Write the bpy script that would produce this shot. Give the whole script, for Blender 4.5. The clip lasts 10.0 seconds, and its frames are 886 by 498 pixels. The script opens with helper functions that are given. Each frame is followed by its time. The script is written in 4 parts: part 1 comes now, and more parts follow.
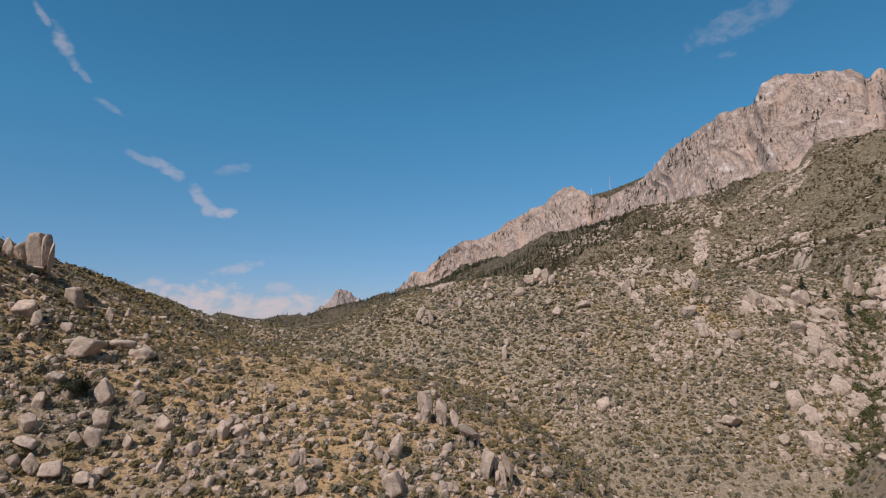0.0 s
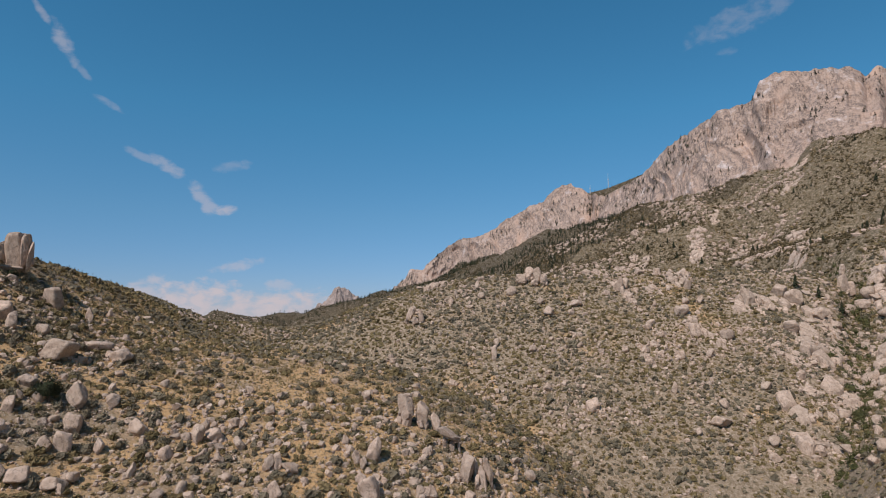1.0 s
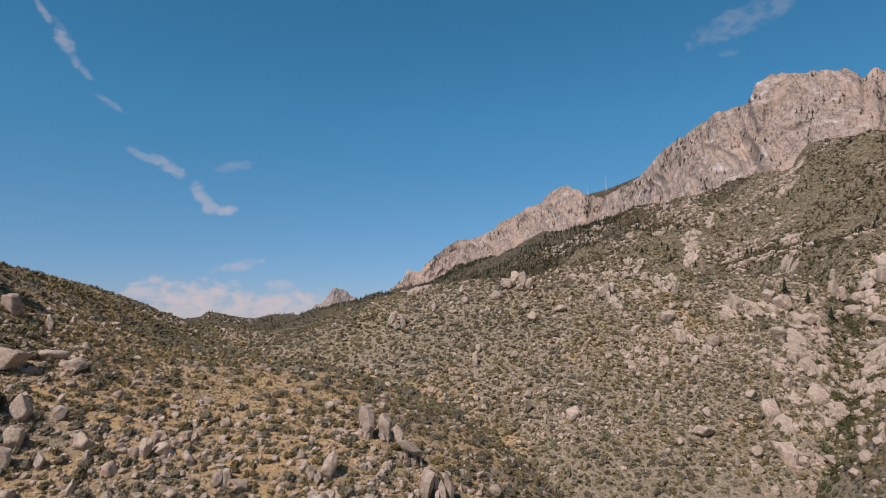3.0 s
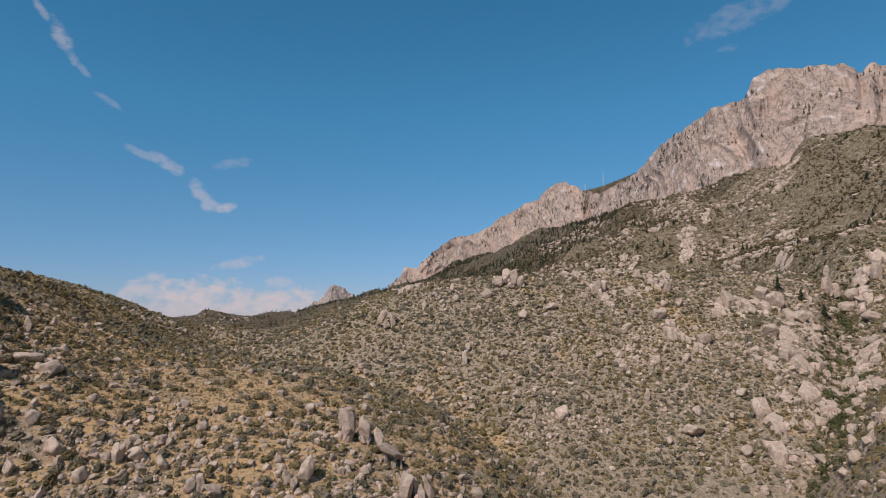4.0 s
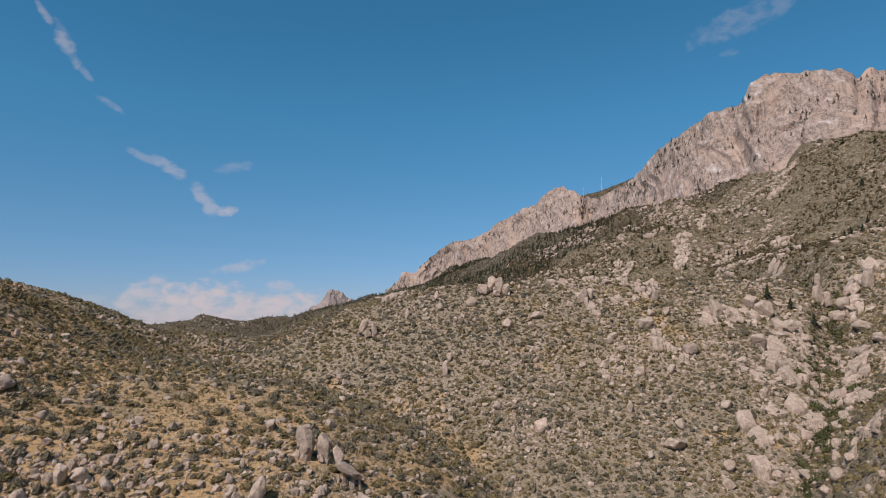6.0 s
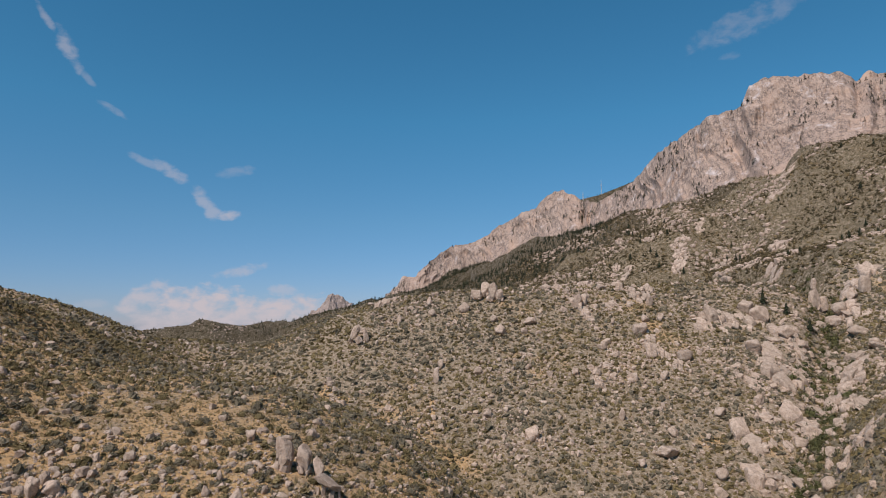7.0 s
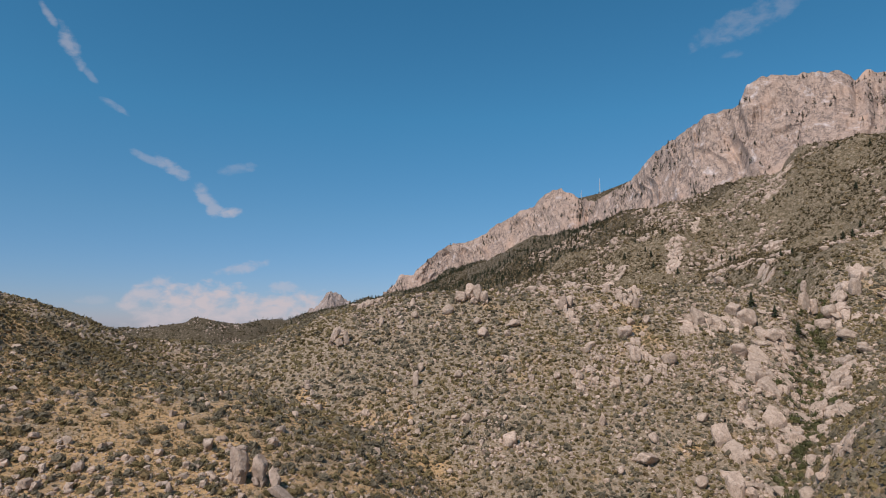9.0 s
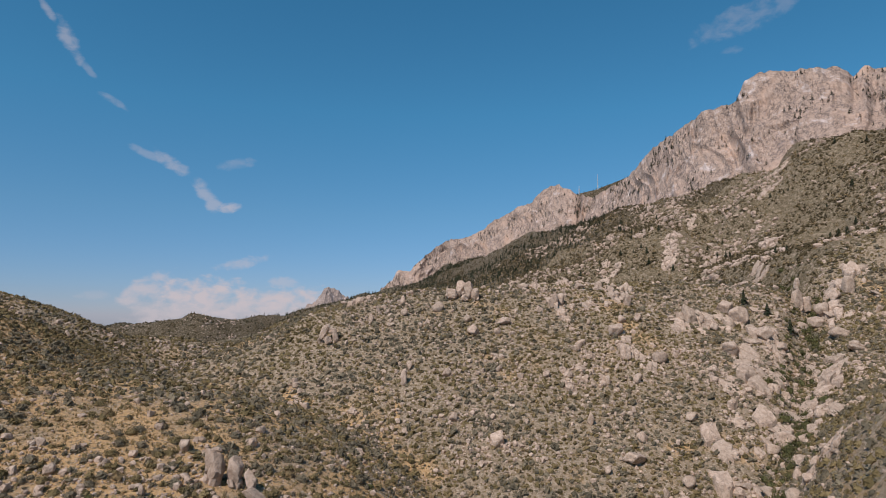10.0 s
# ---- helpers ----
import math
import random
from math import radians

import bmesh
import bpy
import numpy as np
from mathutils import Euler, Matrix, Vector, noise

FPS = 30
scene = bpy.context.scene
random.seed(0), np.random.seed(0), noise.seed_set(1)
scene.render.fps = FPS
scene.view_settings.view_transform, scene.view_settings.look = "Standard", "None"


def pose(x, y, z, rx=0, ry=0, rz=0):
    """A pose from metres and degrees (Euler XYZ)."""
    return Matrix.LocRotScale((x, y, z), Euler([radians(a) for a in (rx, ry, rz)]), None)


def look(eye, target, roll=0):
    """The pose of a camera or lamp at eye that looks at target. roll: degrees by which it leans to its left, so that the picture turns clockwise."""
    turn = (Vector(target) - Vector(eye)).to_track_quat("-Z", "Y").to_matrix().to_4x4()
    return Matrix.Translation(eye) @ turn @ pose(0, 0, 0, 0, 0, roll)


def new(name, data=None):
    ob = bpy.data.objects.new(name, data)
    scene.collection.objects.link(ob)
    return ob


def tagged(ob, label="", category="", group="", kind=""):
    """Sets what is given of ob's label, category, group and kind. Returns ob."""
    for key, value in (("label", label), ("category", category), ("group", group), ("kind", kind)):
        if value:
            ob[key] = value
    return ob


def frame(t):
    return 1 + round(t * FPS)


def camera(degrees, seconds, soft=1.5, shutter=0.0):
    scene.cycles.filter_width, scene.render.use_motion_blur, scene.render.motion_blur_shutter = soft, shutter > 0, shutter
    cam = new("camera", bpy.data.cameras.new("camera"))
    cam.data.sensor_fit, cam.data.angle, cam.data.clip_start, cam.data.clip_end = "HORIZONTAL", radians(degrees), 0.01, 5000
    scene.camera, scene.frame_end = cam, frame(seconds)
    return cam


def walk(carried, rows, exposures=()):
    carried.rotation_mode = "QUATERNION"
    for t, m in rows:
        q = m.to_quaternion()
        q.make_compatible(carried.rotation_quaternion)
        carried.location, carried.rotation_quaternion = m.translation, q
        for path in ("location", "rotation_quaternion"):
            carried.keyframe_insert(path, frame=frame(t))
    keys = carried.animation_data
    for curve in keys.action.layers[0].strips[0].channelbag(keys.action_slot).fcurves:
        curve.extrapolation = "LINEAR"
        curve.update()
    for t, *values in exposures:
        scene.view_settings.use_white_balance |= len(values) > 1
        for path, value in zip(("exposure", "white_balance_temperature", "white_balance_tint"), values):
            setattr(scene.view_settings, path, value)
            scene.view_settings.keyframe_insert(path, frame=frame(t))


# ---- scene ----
cam = camera(70.0, 10.0, soft=0.95)
# seconds; eye x, y, z; degrees turned left, tilted up, rolled
ROWS = [
    (0.0, 0.00, 0.00, 60.00, 0.00, 6.50, 0.00),
    (0.5, 1.84, 0.90, 60.40, -0.03, 6.36, -0.01),
    (1.0, 3.60, 1.77, 60.80, -0.01, 6.26, 0.02),
    (1.5, 5.34, 2.66, 61.20, 0.00, 6.27, 0.12),
    (2.0, 7.03, 3.55, 61.59, 0.06, 6.34, 0.21),
    (2.5, 8.77, 4.45, 61.99, 0.07, 6.39, 0.22),
    (4.0, 13.92, 7.10, 63.20, -0.02, 6.01, -0.02),
    (4.5, 15.65, 8.03, 63.64, -0.05, 5.87, -0.11),
    (5.0, 17.36, 8.90, 64.12, -0.02, 5.91, -0.03),
    (5.5, 19.13, 9.74, 64.59, 0.07, 6.13, 0.07),
    (7.0, 24.36, 12.15, 65.89, 0.25, 6.71, -0.03),
    (7.5, 26.08, 12.94, 66.27, 0.30, 6.79, -0.10),
    (8.0, 27.79, 13.75, 66.68, 0.34, 6.78, -0.06),
    (8.5, 29.54, 14.60, 67.11, 0.37, 6.72, 0.12),
    (9.0, 31.27, 15.44, 67.52, 0.38, 6.50, 0.17),
    (9.5, 33.00, 16.29, 67.91, 0.33, 6.28, 0.26),
    (10.0, 34.70, 17.13, 68.31, 0.32, 6.10, 0.25),
]
walk(cam, [(t, pose(x, y, z, 90 + up, 0, left) @ pose(0, 0, 0, 0, 0, roll)) for t, x, y, z, left, up, roll in ROWS])

# ---- light ----
SUN_ALT, SUN_TOWARDS = 49.0, (-0.60, -0.80)          # degrees; plan direction to the sun
sun_az = math.atan2(SUN_TOWARDS[0], SUN_TOWARDS[1])
world = bpy.data.worlds.new("sky_world")
scene.world = world
world.use_nodes = True
scene.view_settings.exposure = 0.0


def sky_world():
    t = world.node_tree
    n, l = t.nodes, t.links
    n.clear()
    out, bg = n.new("ShaderNodeOutputWorld"), n.new("ShaderNodeBackground")
    sky = n.new("ShaderNodeTexSky")
    sky.sky_type, sky.sun_disc = "NISHITA", False
    sky.sun_elevation, sky.sun_rotation = radians(SUN_ALT), sun_az
    sky.altitude, sky.air_density, sky.dust_density, sky.ozone_density = 1900, 1.0, 0.3, 2.0
    bg.inputs["Strength"].default_value = 0.085
    hsv = n.new("ShaderNodeHueSaturation")
    hsv.inputs["Hue"].default_value, hsv.inputs["Saturation"].default_value, hsv.inputs["Value"].default_value = 0.495, 1.0, 2.0
    l.new(sky.outputs["Color"], hsv.inputs["Color"])
    geo = n.new("ShaderNodeTexCoord")
    sep = n.new("ShaderNodeSeparateXYZ")
    l.new(geo.outputs["Generated"], sep.inputs[0])

    def math_node(op, a, b=None, c=None):
        m = n.new("ShaderNodeMath")
        m.operation = op
        for i, v in enumerate((a, b, c)):
            if v is None:
                continue
            if isinstance(v, (int, float)):
                m.inputs[i].default_value = v
            else:
                l.new(v, m.inputs[i])
        return m.outputs[0]

    # plan angle and height angle of a direction, in degrees
    az = math_node("MULTIPLY", math_node("ARCTAN2", sep.outputs[0], sep.outputs[1]), 57.2958)
    alt = math_node("MULTIPLY", math_node("ARCSINE", sep.outputs[2]), 57.2958)
    # clear dry mountain air: deeper blue overhead, less glare near the horizon
    tone = n.new("ShaderNodeValToRGB")
    tone.color_ramp.elements.new(0.3), tone.color_ramp.elements.new(0.6)
    for stop, at, col in zip(tone.color_ramp.elements, (0.0, 0.3, 0.6, 1.0), ((0.28, 0.30, 0.45, 1), (0.29, 0.45, 0.53, 1), (0.25, 0.57, 0.645, 1), (0.225, 0.595, 0.68, 1))):
        stop.position, stop.color = at, col
    l.new(math_node("DIVIDE", alt, 30.0), tone.inputs[0])
    graded = n.new("ShaderNodeMix")
    graded.data_type, graded.blend_type = "RGBA", "MULTIPLY"
    graded.inputs["Factor"].default_value = 1.0
    l.new(hsv.outputs["Color"], graded.inputs["A"])
    l.new(tone.outputs["Color"], graded.inputs["B"])
    last = graded.outputs["Result"]
    flat = n.new("ShaderNodeCombineXYZ")
    l.new(az, flat.inputs[0])
    l.new(math_node("MULTIPLY", alt, 1.6), flat.inputs[1])
    fine = n.new("ShaderNodeTexNoise")
    fine.inputs["Scale"].default_value, fine.inputs["Detail"].default_value, fine.inputs["Roughness"].default_value = 0.7, 8, 0.56
    fine.inputs["Distortion"].default_value = 0.25
    l.new(flat.outputs[0], fine.inputs["Vector"])
    total = None
    # thin clouds: plan angle, height angle, half length, half width, slant, strength
    for a, h, la, wa, slant, amount in CLOUDS:
        s, c = math.sin(radians(slant)), math.cos(radians(slant))
        dx, dy = math_node("SUBTRACT", az, a + 0.3), math_node("SUBTRACT", alt, h)
        u = math_node("DIVIDE", math_node("ADD", math_node("MULTIPLY", dx, c), math_node("MULTIPLY", dy, s)), la)
        v = math_node("DIVIDE", math_node("SUBTRACT", math_node("MULTIPLY", dy, c), math_node("MULTIPLY", dx, s)), wa)
        r2 = math_node("ADD", math_node("MULTIPLY", u, u), math_node("MULTIPLY", v, v))
        body = math_node("MULTIPLY_ADD", r2, -1.4, 1.4)
        wisp = math_node("MULTIPLY_ADD", fine.outputs["Fac"], 4.4, -2.3)
        soft = n.new("ShaderNodeMapRange")
        soft.interpolation_type = "SMOOTHSTEP"
        soft.inputs["From Min"].default_value, soft.inputs["From Max"].default_value = -0.1, 1.7
        soft.inputs["To Max"].default_value = amount
        l.new(math_node("ADD", body, wisp), soft.inputs["Value"])
        total = soft.outputs[0] if total is None else math_node("MAXIMUM", total, soft.outputs[0])
    mix = n.new("ShaderNodeMix")
    mix.data_type = "RGBA"
    l.new(total, mix.inputs["Factor"])
    l.new(last, mix.inputs["A"])
    mix.inputs["B"].default_value = (6.6, 5.9, 6.3, 1)
    l.new(mix.outputs["Result"], bg.inputs["Color"])
    l.new(bg.outputs[0], out.inputs[0])


HIGH_CLOUDS = [
    (-33.9, 22.8, 1.42, 0.36, -52, 0.34), (-32.4, 21.1, 1.78, 0.69, -62, 0.39), (-31.8, 20.1, 1.11, 0.49, -48, 0.32), (-30.8, 19.1, 1.03, 0.33, -45, 0.21),
    (-28.9, 17.0, 1.28, 0.35, -25, 0.24), (-26.2, 13.2, 1.68, 0.42, -18, 0.26), (-24.3, 12.6, 2.06, 0.62, -30, 0.38), (-21.6, 10.5, 1.53, 0.76, -52, 0.42),
    (-20.9, 9.6, 1.42, 0.71, -50, 0.42), (-19.5, 9.2, 1.32, 0.52, 14, 0.59), (-19.1, 13.0, 1.91, 0.52, 12, 0.19),
]
LOW_CLOUDS = [
    (-18.4, 4.5, 2.70, 0.55, 14, 0.42), (-26.0, 2.1, 2.71, 0.98, 34, 0.70), (-25.4, 3.0, 1.60, 0.55, 12, 0.60), (-22.2, 1.6, 4.8, 1.75, 8, 0.95),
    (-23.6, 0.3, 4.04, 1.62, 0, 0.70), (-16.0, 1.2, 6.73, 1.5, 6, 0.95), (-17.4, 0.5, 7.88, 1.4, 0, 0.88), (-14.6, 2.9, 1.60, 0.62, 5, 0.38),
    (-29.4, 1.6, 1.41, 0.47, 0, 0.18), (25.8, 23.9, 4.80, 1.24, 15, 0.19), (28.9, 24.6, 3.05, 0.97, 28, 0.18), (23.8, 23.3, 2.41, 0.91, 5, 0.13),
    (24.8, 21.6, 1.10, 0.36, 0, 0.13),
]
CLOUDS = HIGH_CLOUDS + LOW_CLOUDS
sky_world()
sun = new("sun", bpy.data.lights.new("sun", "SUN"))
sun.data.energy, sun.data.angle, sun.data.color = 3.85, radians(0.53), (1.0, 0.90, 0.835)
_alt = radians(SUN_ALT)
_k = math.cos(_alt) / math.hypot(*SUN_TOWARDS)
sun.matrix_world = look((0, 0, 900), Vector((0, 0, 900)) - Vector((SUN_TOWARDS[0] * _k, SUN_TOWARDS[1] * _k, math.sin(_alt))))
# ---- landform ----
def lattice(ix, iy, iz, seed):
    h = (ix.astype(np.int64) * 374761393 + iy.astype(np.int64) * 668265263 + iz.astype(np.int64) * 2147483647 + seed * 974711) & 0xFFFFFFFF
    h = ((h ^ (h >> 13)) * 1274126177) & 0xFFFFFFFF
    return ((h ^ (h >> 16)) & 0xFFFF) / 32767.5 - 1.0


def vnoise(x, y, z=0.0, seed=0):
    """Smooth value noise in -1..1 on arrays."""
    x, y, z = np.broadcast_arrays(np.asarray(x, float), np.asarray(y, float), np.asarray(z, float))
    fx, fy, fz = np.floor(x), np.floor(y), np.floor(z)
    u, v, w = x - fx, y - fy, z - fz
    u, v, w = (a * a * a * (a * (a * 6 - 15) + 10) for a in (u, v, w))
    out = 0.0
    for i, a in ((0, 1 - u), (1, u)):
        for j, b in ((0, 1 - v), (1, v)):
            for k, c in ((0, 1 - w), (1, w)):
                out = out + a * b * c * lattice(fx + i, fy + j, fz + k, seed)
    return out


def fbm(x, y, z=0.0, seed=0, octaves=4, gain=0.5):
    out, amp = 0.0, 1.0
    for o in range(octaves):
        out = out + amp * vnoise(np.asarray(x) * 2**o, np.asarray(y) * 2**o, np.asarray(z) * 2**o, seed + 17 * o)
        amp *= gain
    return out


def ridged(x, y, z=0.0, seed=0, octaves=4):
    out, amp = 0.0, 1.0
    for o in range(octaves):
        out = out + amp * (1 - 2 * np.abs(vnoise(np.asarray(x) * 2**o, np.asarray(y) * 2**o, np.asarray(z) * 2**o, seed + 31 * o)))
        amp *= 0.5
    return out


def bend(v, k):
    """A soft max(v, 0)."""
    return k * np.logaddexp(0, v / k)


def higher(a, b, k=3.0):
    return k * np.logaddexp(a / k, b / k)


def lower(a, b, k=3.0):
    return -higher(-a, -b, k)


def ridge_line(x, y, knots, side):
    """Height of a ridge whose crest runs through knots (x, y, z), falling off to each side."""
    best = np.full(np.shape(x), -1e4)
    for (x0, y0, z0), (x1, y1, z1) in zip(knots[:-1], knots[1:]):
        dx, dy = x1 - x0, y1 - y0
        s = np.clip(((x - x0) * dx + (y - y0) * dy) / (dx * dx + dy * dy), 0, 1)
        far = np.hypot(x - x0 - s * dx, y - y0 - s * dy)
        best = np.maximum(best, z0 + s * (z1 - z0) - side * far * far / (far + 12))
    return best


CREST = [(225, 1165, 283), (311, 1165, 305), (400, 1165, 341), (620, 1150, 420)]
SADDLE = [(-165, 262, 82), (-144, 268, 77), (-121, 267, 69), (-104, 275, 59.5), (-70, 300, 57.5), (-36, 312, 60)]
TREED = [(-640, 1120, 40), (-420, 930, 58), (-310, 880, 67.5), (-275, 900, 61), (-200, 1000, 70), (-129, 1000, 97), (-48, 1010, 112), (30, 1100, 125)]


FOOTHILL = [(-130, 1190, 80), (-55, 1150, 122), (45, 1100, 156), (104, 1000, 168), (161, 900, 184), (220, 780, 190), (262, 640, 182)]


def step_up(v):
    return 1 / (1 + np.exp(-np.clip(v, -40, 40)))


def brook_x(y):
    """Plan line of the ravine's bed."""
    return 136.5 + 0.68 * np.clip(y - 208, -200, 80)


def landform(x, y):
    x, y = np.asarray(x, float), np.asarray(y, float)
    # the boulder slope across the gully, with its crest and the bowl at its end
    face = 33 + 0.6 * (y - 197) - 0.02 * np.abs(x - 60) - 0.2 * bend(-5 - x, 5)
    crest = 80 - 0.31 * bend(12 - x, 8) - 0.1 * bend(-25 - x, 6) - 0.07 * (y - 285) + 3.5 * step_up((x - 65) / 12)
    crest = crest + 0.25 * np.minimum(y - 285, 10) * step_up((-30 - x) / 8)
    hill = lower(face, crest, 3.0)
    # ravine that closes the hill on its far side
    brook = brook_x(y)
    hill = hill - 1.1 * bend(x - brook + 4 + 0.11 * np.clip(y - 208, -30, 75), 3)
    # the spur beyond the ravine, rising from the stream bed
    past = x - brook
    bed = 34 + 0.26 * (y - 208) + 0.21 * bend(y - 208, 4)
    spur = bed + (0.62 + 0.65 * step_up((182 - y) / 9)) * bend(past, 2) - 0.45 * bend(past - 22, 5) - 1.5 * bend(-past - 1, 2) + 0.5 * bend(np.minimum(y, 300) - 266, 4) * step_up((past - 4) / 4) - 0.5 * bend(y - 296, 8)
    # the long mountain side under the cliffs
    side = 146 + 0.6 * (x - 291) + 0.23 * (y - 458) + 0.35 * bend(x - 310, 15) - 0.25 * bend(300 - y, 20) - 0.9 * bend(y - np.minimum(665 - 2.2 * (x - 291), 1250) - 55 * step_up((x - 235) / 15) * fbm(x / 34, y / 200, seed=13, octaves=3), 8) - 0.3 * bend(y - 800, 25) * step_up((200 - x) / 14)
    side = side + 7 * fbm(x / 90, y / 90, seed=5, octaves=3) + 4.5 * ridged(x / 55, y / 70, seed=6, octaves=3) - 3 + 13 * vnoise(x / 36, y / 75, seed=7) / (1 + np.exp((470 - y) / 25))
    # the near knoll with the boulder field, and its nose
    u, v = (np.clip(x, -190, 60) + 50) / 50, (np.clip(y, 60, 205) - 140) / 50
    knoll = 52.1 - 9.31 * u + 6.17 * v + 8.17 * u * u + 5.91 * u * v - 8.5 * v * v - 7.24 * u**3 - 0.8 * u * u * v - 1.4 * u * v * v + 3.88 * v**3
    knoll = lower(knoll, 80.5 - 0.14 * (y - 150) + 0.04 * (-100 - x), 3.0)
    knoll = knoll - 0.3 * bend((x + 45) * 0.5 + (y - 160) * 0.87 - 22, 5) - 0.5 * bend(60 - y, 5) - 0.6 * bend(x - 60, 5)
    z = higher(higher(hill, spur, 2.5), knoll, 2.0)
    z = higher(z, ridge_line(x, y, SADDLE, 0.5), 2.0)
    z = higher(z, side, 4.0)
    z = higher(z, ridge_line(x, y, TREED, 0.4) + 5 * fbm(x / 34, y / 34, seed=14, octaves=3) - 1, 4.0)
    z = higher(z, ridge_line(x, y, CREST, 1.8), 4.0)
    z = higher(z, ridge_line(x, y, FOOTHILL, 0.55) + 6 * fbm(x / 38, y / 70, seed=16, octaves=3) - 1, 4.0)
    far = np.hypot(x, y)
    return higher(z, 6 - 0.012 * far + 3 * fbm(x / 220, y / 220, seed=3), 4.0)


def ground_z(x, y):
    near = 1 / (1 + (np.hypot(x, y) / 700) ** 2)
    return landform(x, y) + near * (0.8 * fbm(np.asarray(x) / 17, np.asarray(y) / 17, seed=9, octaves=4) + 0.12 * vnoise(np.asarray(x) / 1.3, np.asarray(y) / 1.3, seed=8))

# ---- materials ----
def material(name, rough=0.9):
    m = bpy.data.materials.new(name)
    m.use_nodes = True
    t = m.node_tree
    b = t.nodes["Principled BSDF"]
    b.inputs["Roughness"].default_value = rough
    b.inputs["Specular IOR Level"].default_value = 0.25
    return m, t, b


def noise_node(t, scale, detail=4.0, rough=0.55, stretch=None):
    p = t.nodes.new("ShaderNodeNewGeometry").outputs["Position"]
    if stretch:
        k = t.nodes.new("ShaderNodeMapping")
        k.inputs["Scale"].default_value = stretch
        t.links.new(p, k.inputs["Vector"])
        p = k.outputs[0]
    n = t.nodes.new("ShaderNodeTexNoise")
    n.inputs["Scale"].default_value, n.inputs["Detail"].default_value, n.inputs["Roughness"].default_value = scale, detail, rough
    t.links.new(p, n.inputs["Vector"])
    return n.outputs["Fac"]


def ramp(t, fac, stops):
    r = t.nodes.new("ShaderNodeValToRGB")
    e = r.color_ramp.elements
    while len(e) < len(stops):
        e.new(0.5)
    for k, (at, col) in zip(e, stops):
        k.position, k.color = at, (*col, 1) if len(col) == 3 else col
    t.links.new(fac, r.inputs[0])
    return r.outputs["Color"]


def blend(t, fac, a, b, mode="MIX"):
    m = t.nodes.new("ShaderNodeMix")
    m.data_type, m.blend_type = "RGBA", mode
    for key, v in (("Factor", fac), ("A", a), ("B", b)):
        if isinstance(v, (int, float)):
            m.inputs[key].default_value = v
        elif isinstance(v, tuple):
            m.inputs[key].default_value = (*v, 1)
        else:
            t.links.new(v, m.inputs[key])
    return m.outputs["Result"]


def bump(t, b, height, strength, distance):
    k = t.nodes.new("ShaderNodeBump")
    k.inputs["Strength"].default_value, k.inputs["Distance"].default_value = strength, distance
    t.links.new(height, k.inputs["Height"])
    t.links.new(k.outputs[0], b.inputs["Normal"])


def grey(t, fac, lo, hi):
    return ramp(t, fac, [(lo, (0, 0, 0)), (hi, (1, 1, 1))])


def ground_material(name, meadow, brush, litter=1.0, scrub=False):
    m, t, b = material(name, 0.95)
    soil = ramp(t, noise_node(t, 0.9, 8, 0.7), [(0.3, (0.205, 0.150, 0.096)), (0.5, (0.315, 0.240, 0.164)), (0.72, (0.54, 0.43, 0.33))])
    straw = ramp(t, noise_node(t, 1.6, 7, 0.7), [(0.3, (0.41, 0.242, 0.112)), (0.7, (0.69, 0.452, 0.228))])
    green = ramp(t, noise_node(t, 1.7, 6, 0.7), [(0.3, (0.078 * litter, 0.060 * litter, 0.033 * litter)), (0.7, (0.208 * litter, 0.152 * litter, 0.088 * litter))])
    c = blend(t, grey(t, noise_node(t, 0.045, 5, 0.6), meadow, meadow + 0.14), soil, straw)
    c = blend(t, grey(t, noise_node(t, 0.33, 6, 0.7), brush, brush + 0.09), c, green)
    c = blend(t, grey(t, noise_node(t, 1.2, 5, 0.65), 0.51, 0.62), c, ramp(t, noise_node(t, 4.0, 4, 0.7), [(0.35, (0.12, 0.088, 0.05)), (0.65, (0.28, 0.21, 0.125))]))
    c = blend(t, grey(t, noise_node(t, 2.6, 4, 0.6), 0.58, 0.66), c, (0.50, 0.42, 0.34))
    if scrub:
        # low scrub and bare rubble in spots of a few metres
        c = blend(t, grey(t, noise_node(t, 0.62, 5, 0.7), 0.50, 0.58), c, (0.100 * litter, 0.078 * litter, 0.040 * litter))
        c = blend(t, grey(t, noise_node(t, 0.5, 6, 0.75), 0.58, 0.64), c, (0.40, 0.32, 0.245))
    t.links.new(c, b.inputs["Base Color"])
    bump(t, b, noise_node(t, 2.5, 8, 0.7), 0.9, 0.5)
    return m


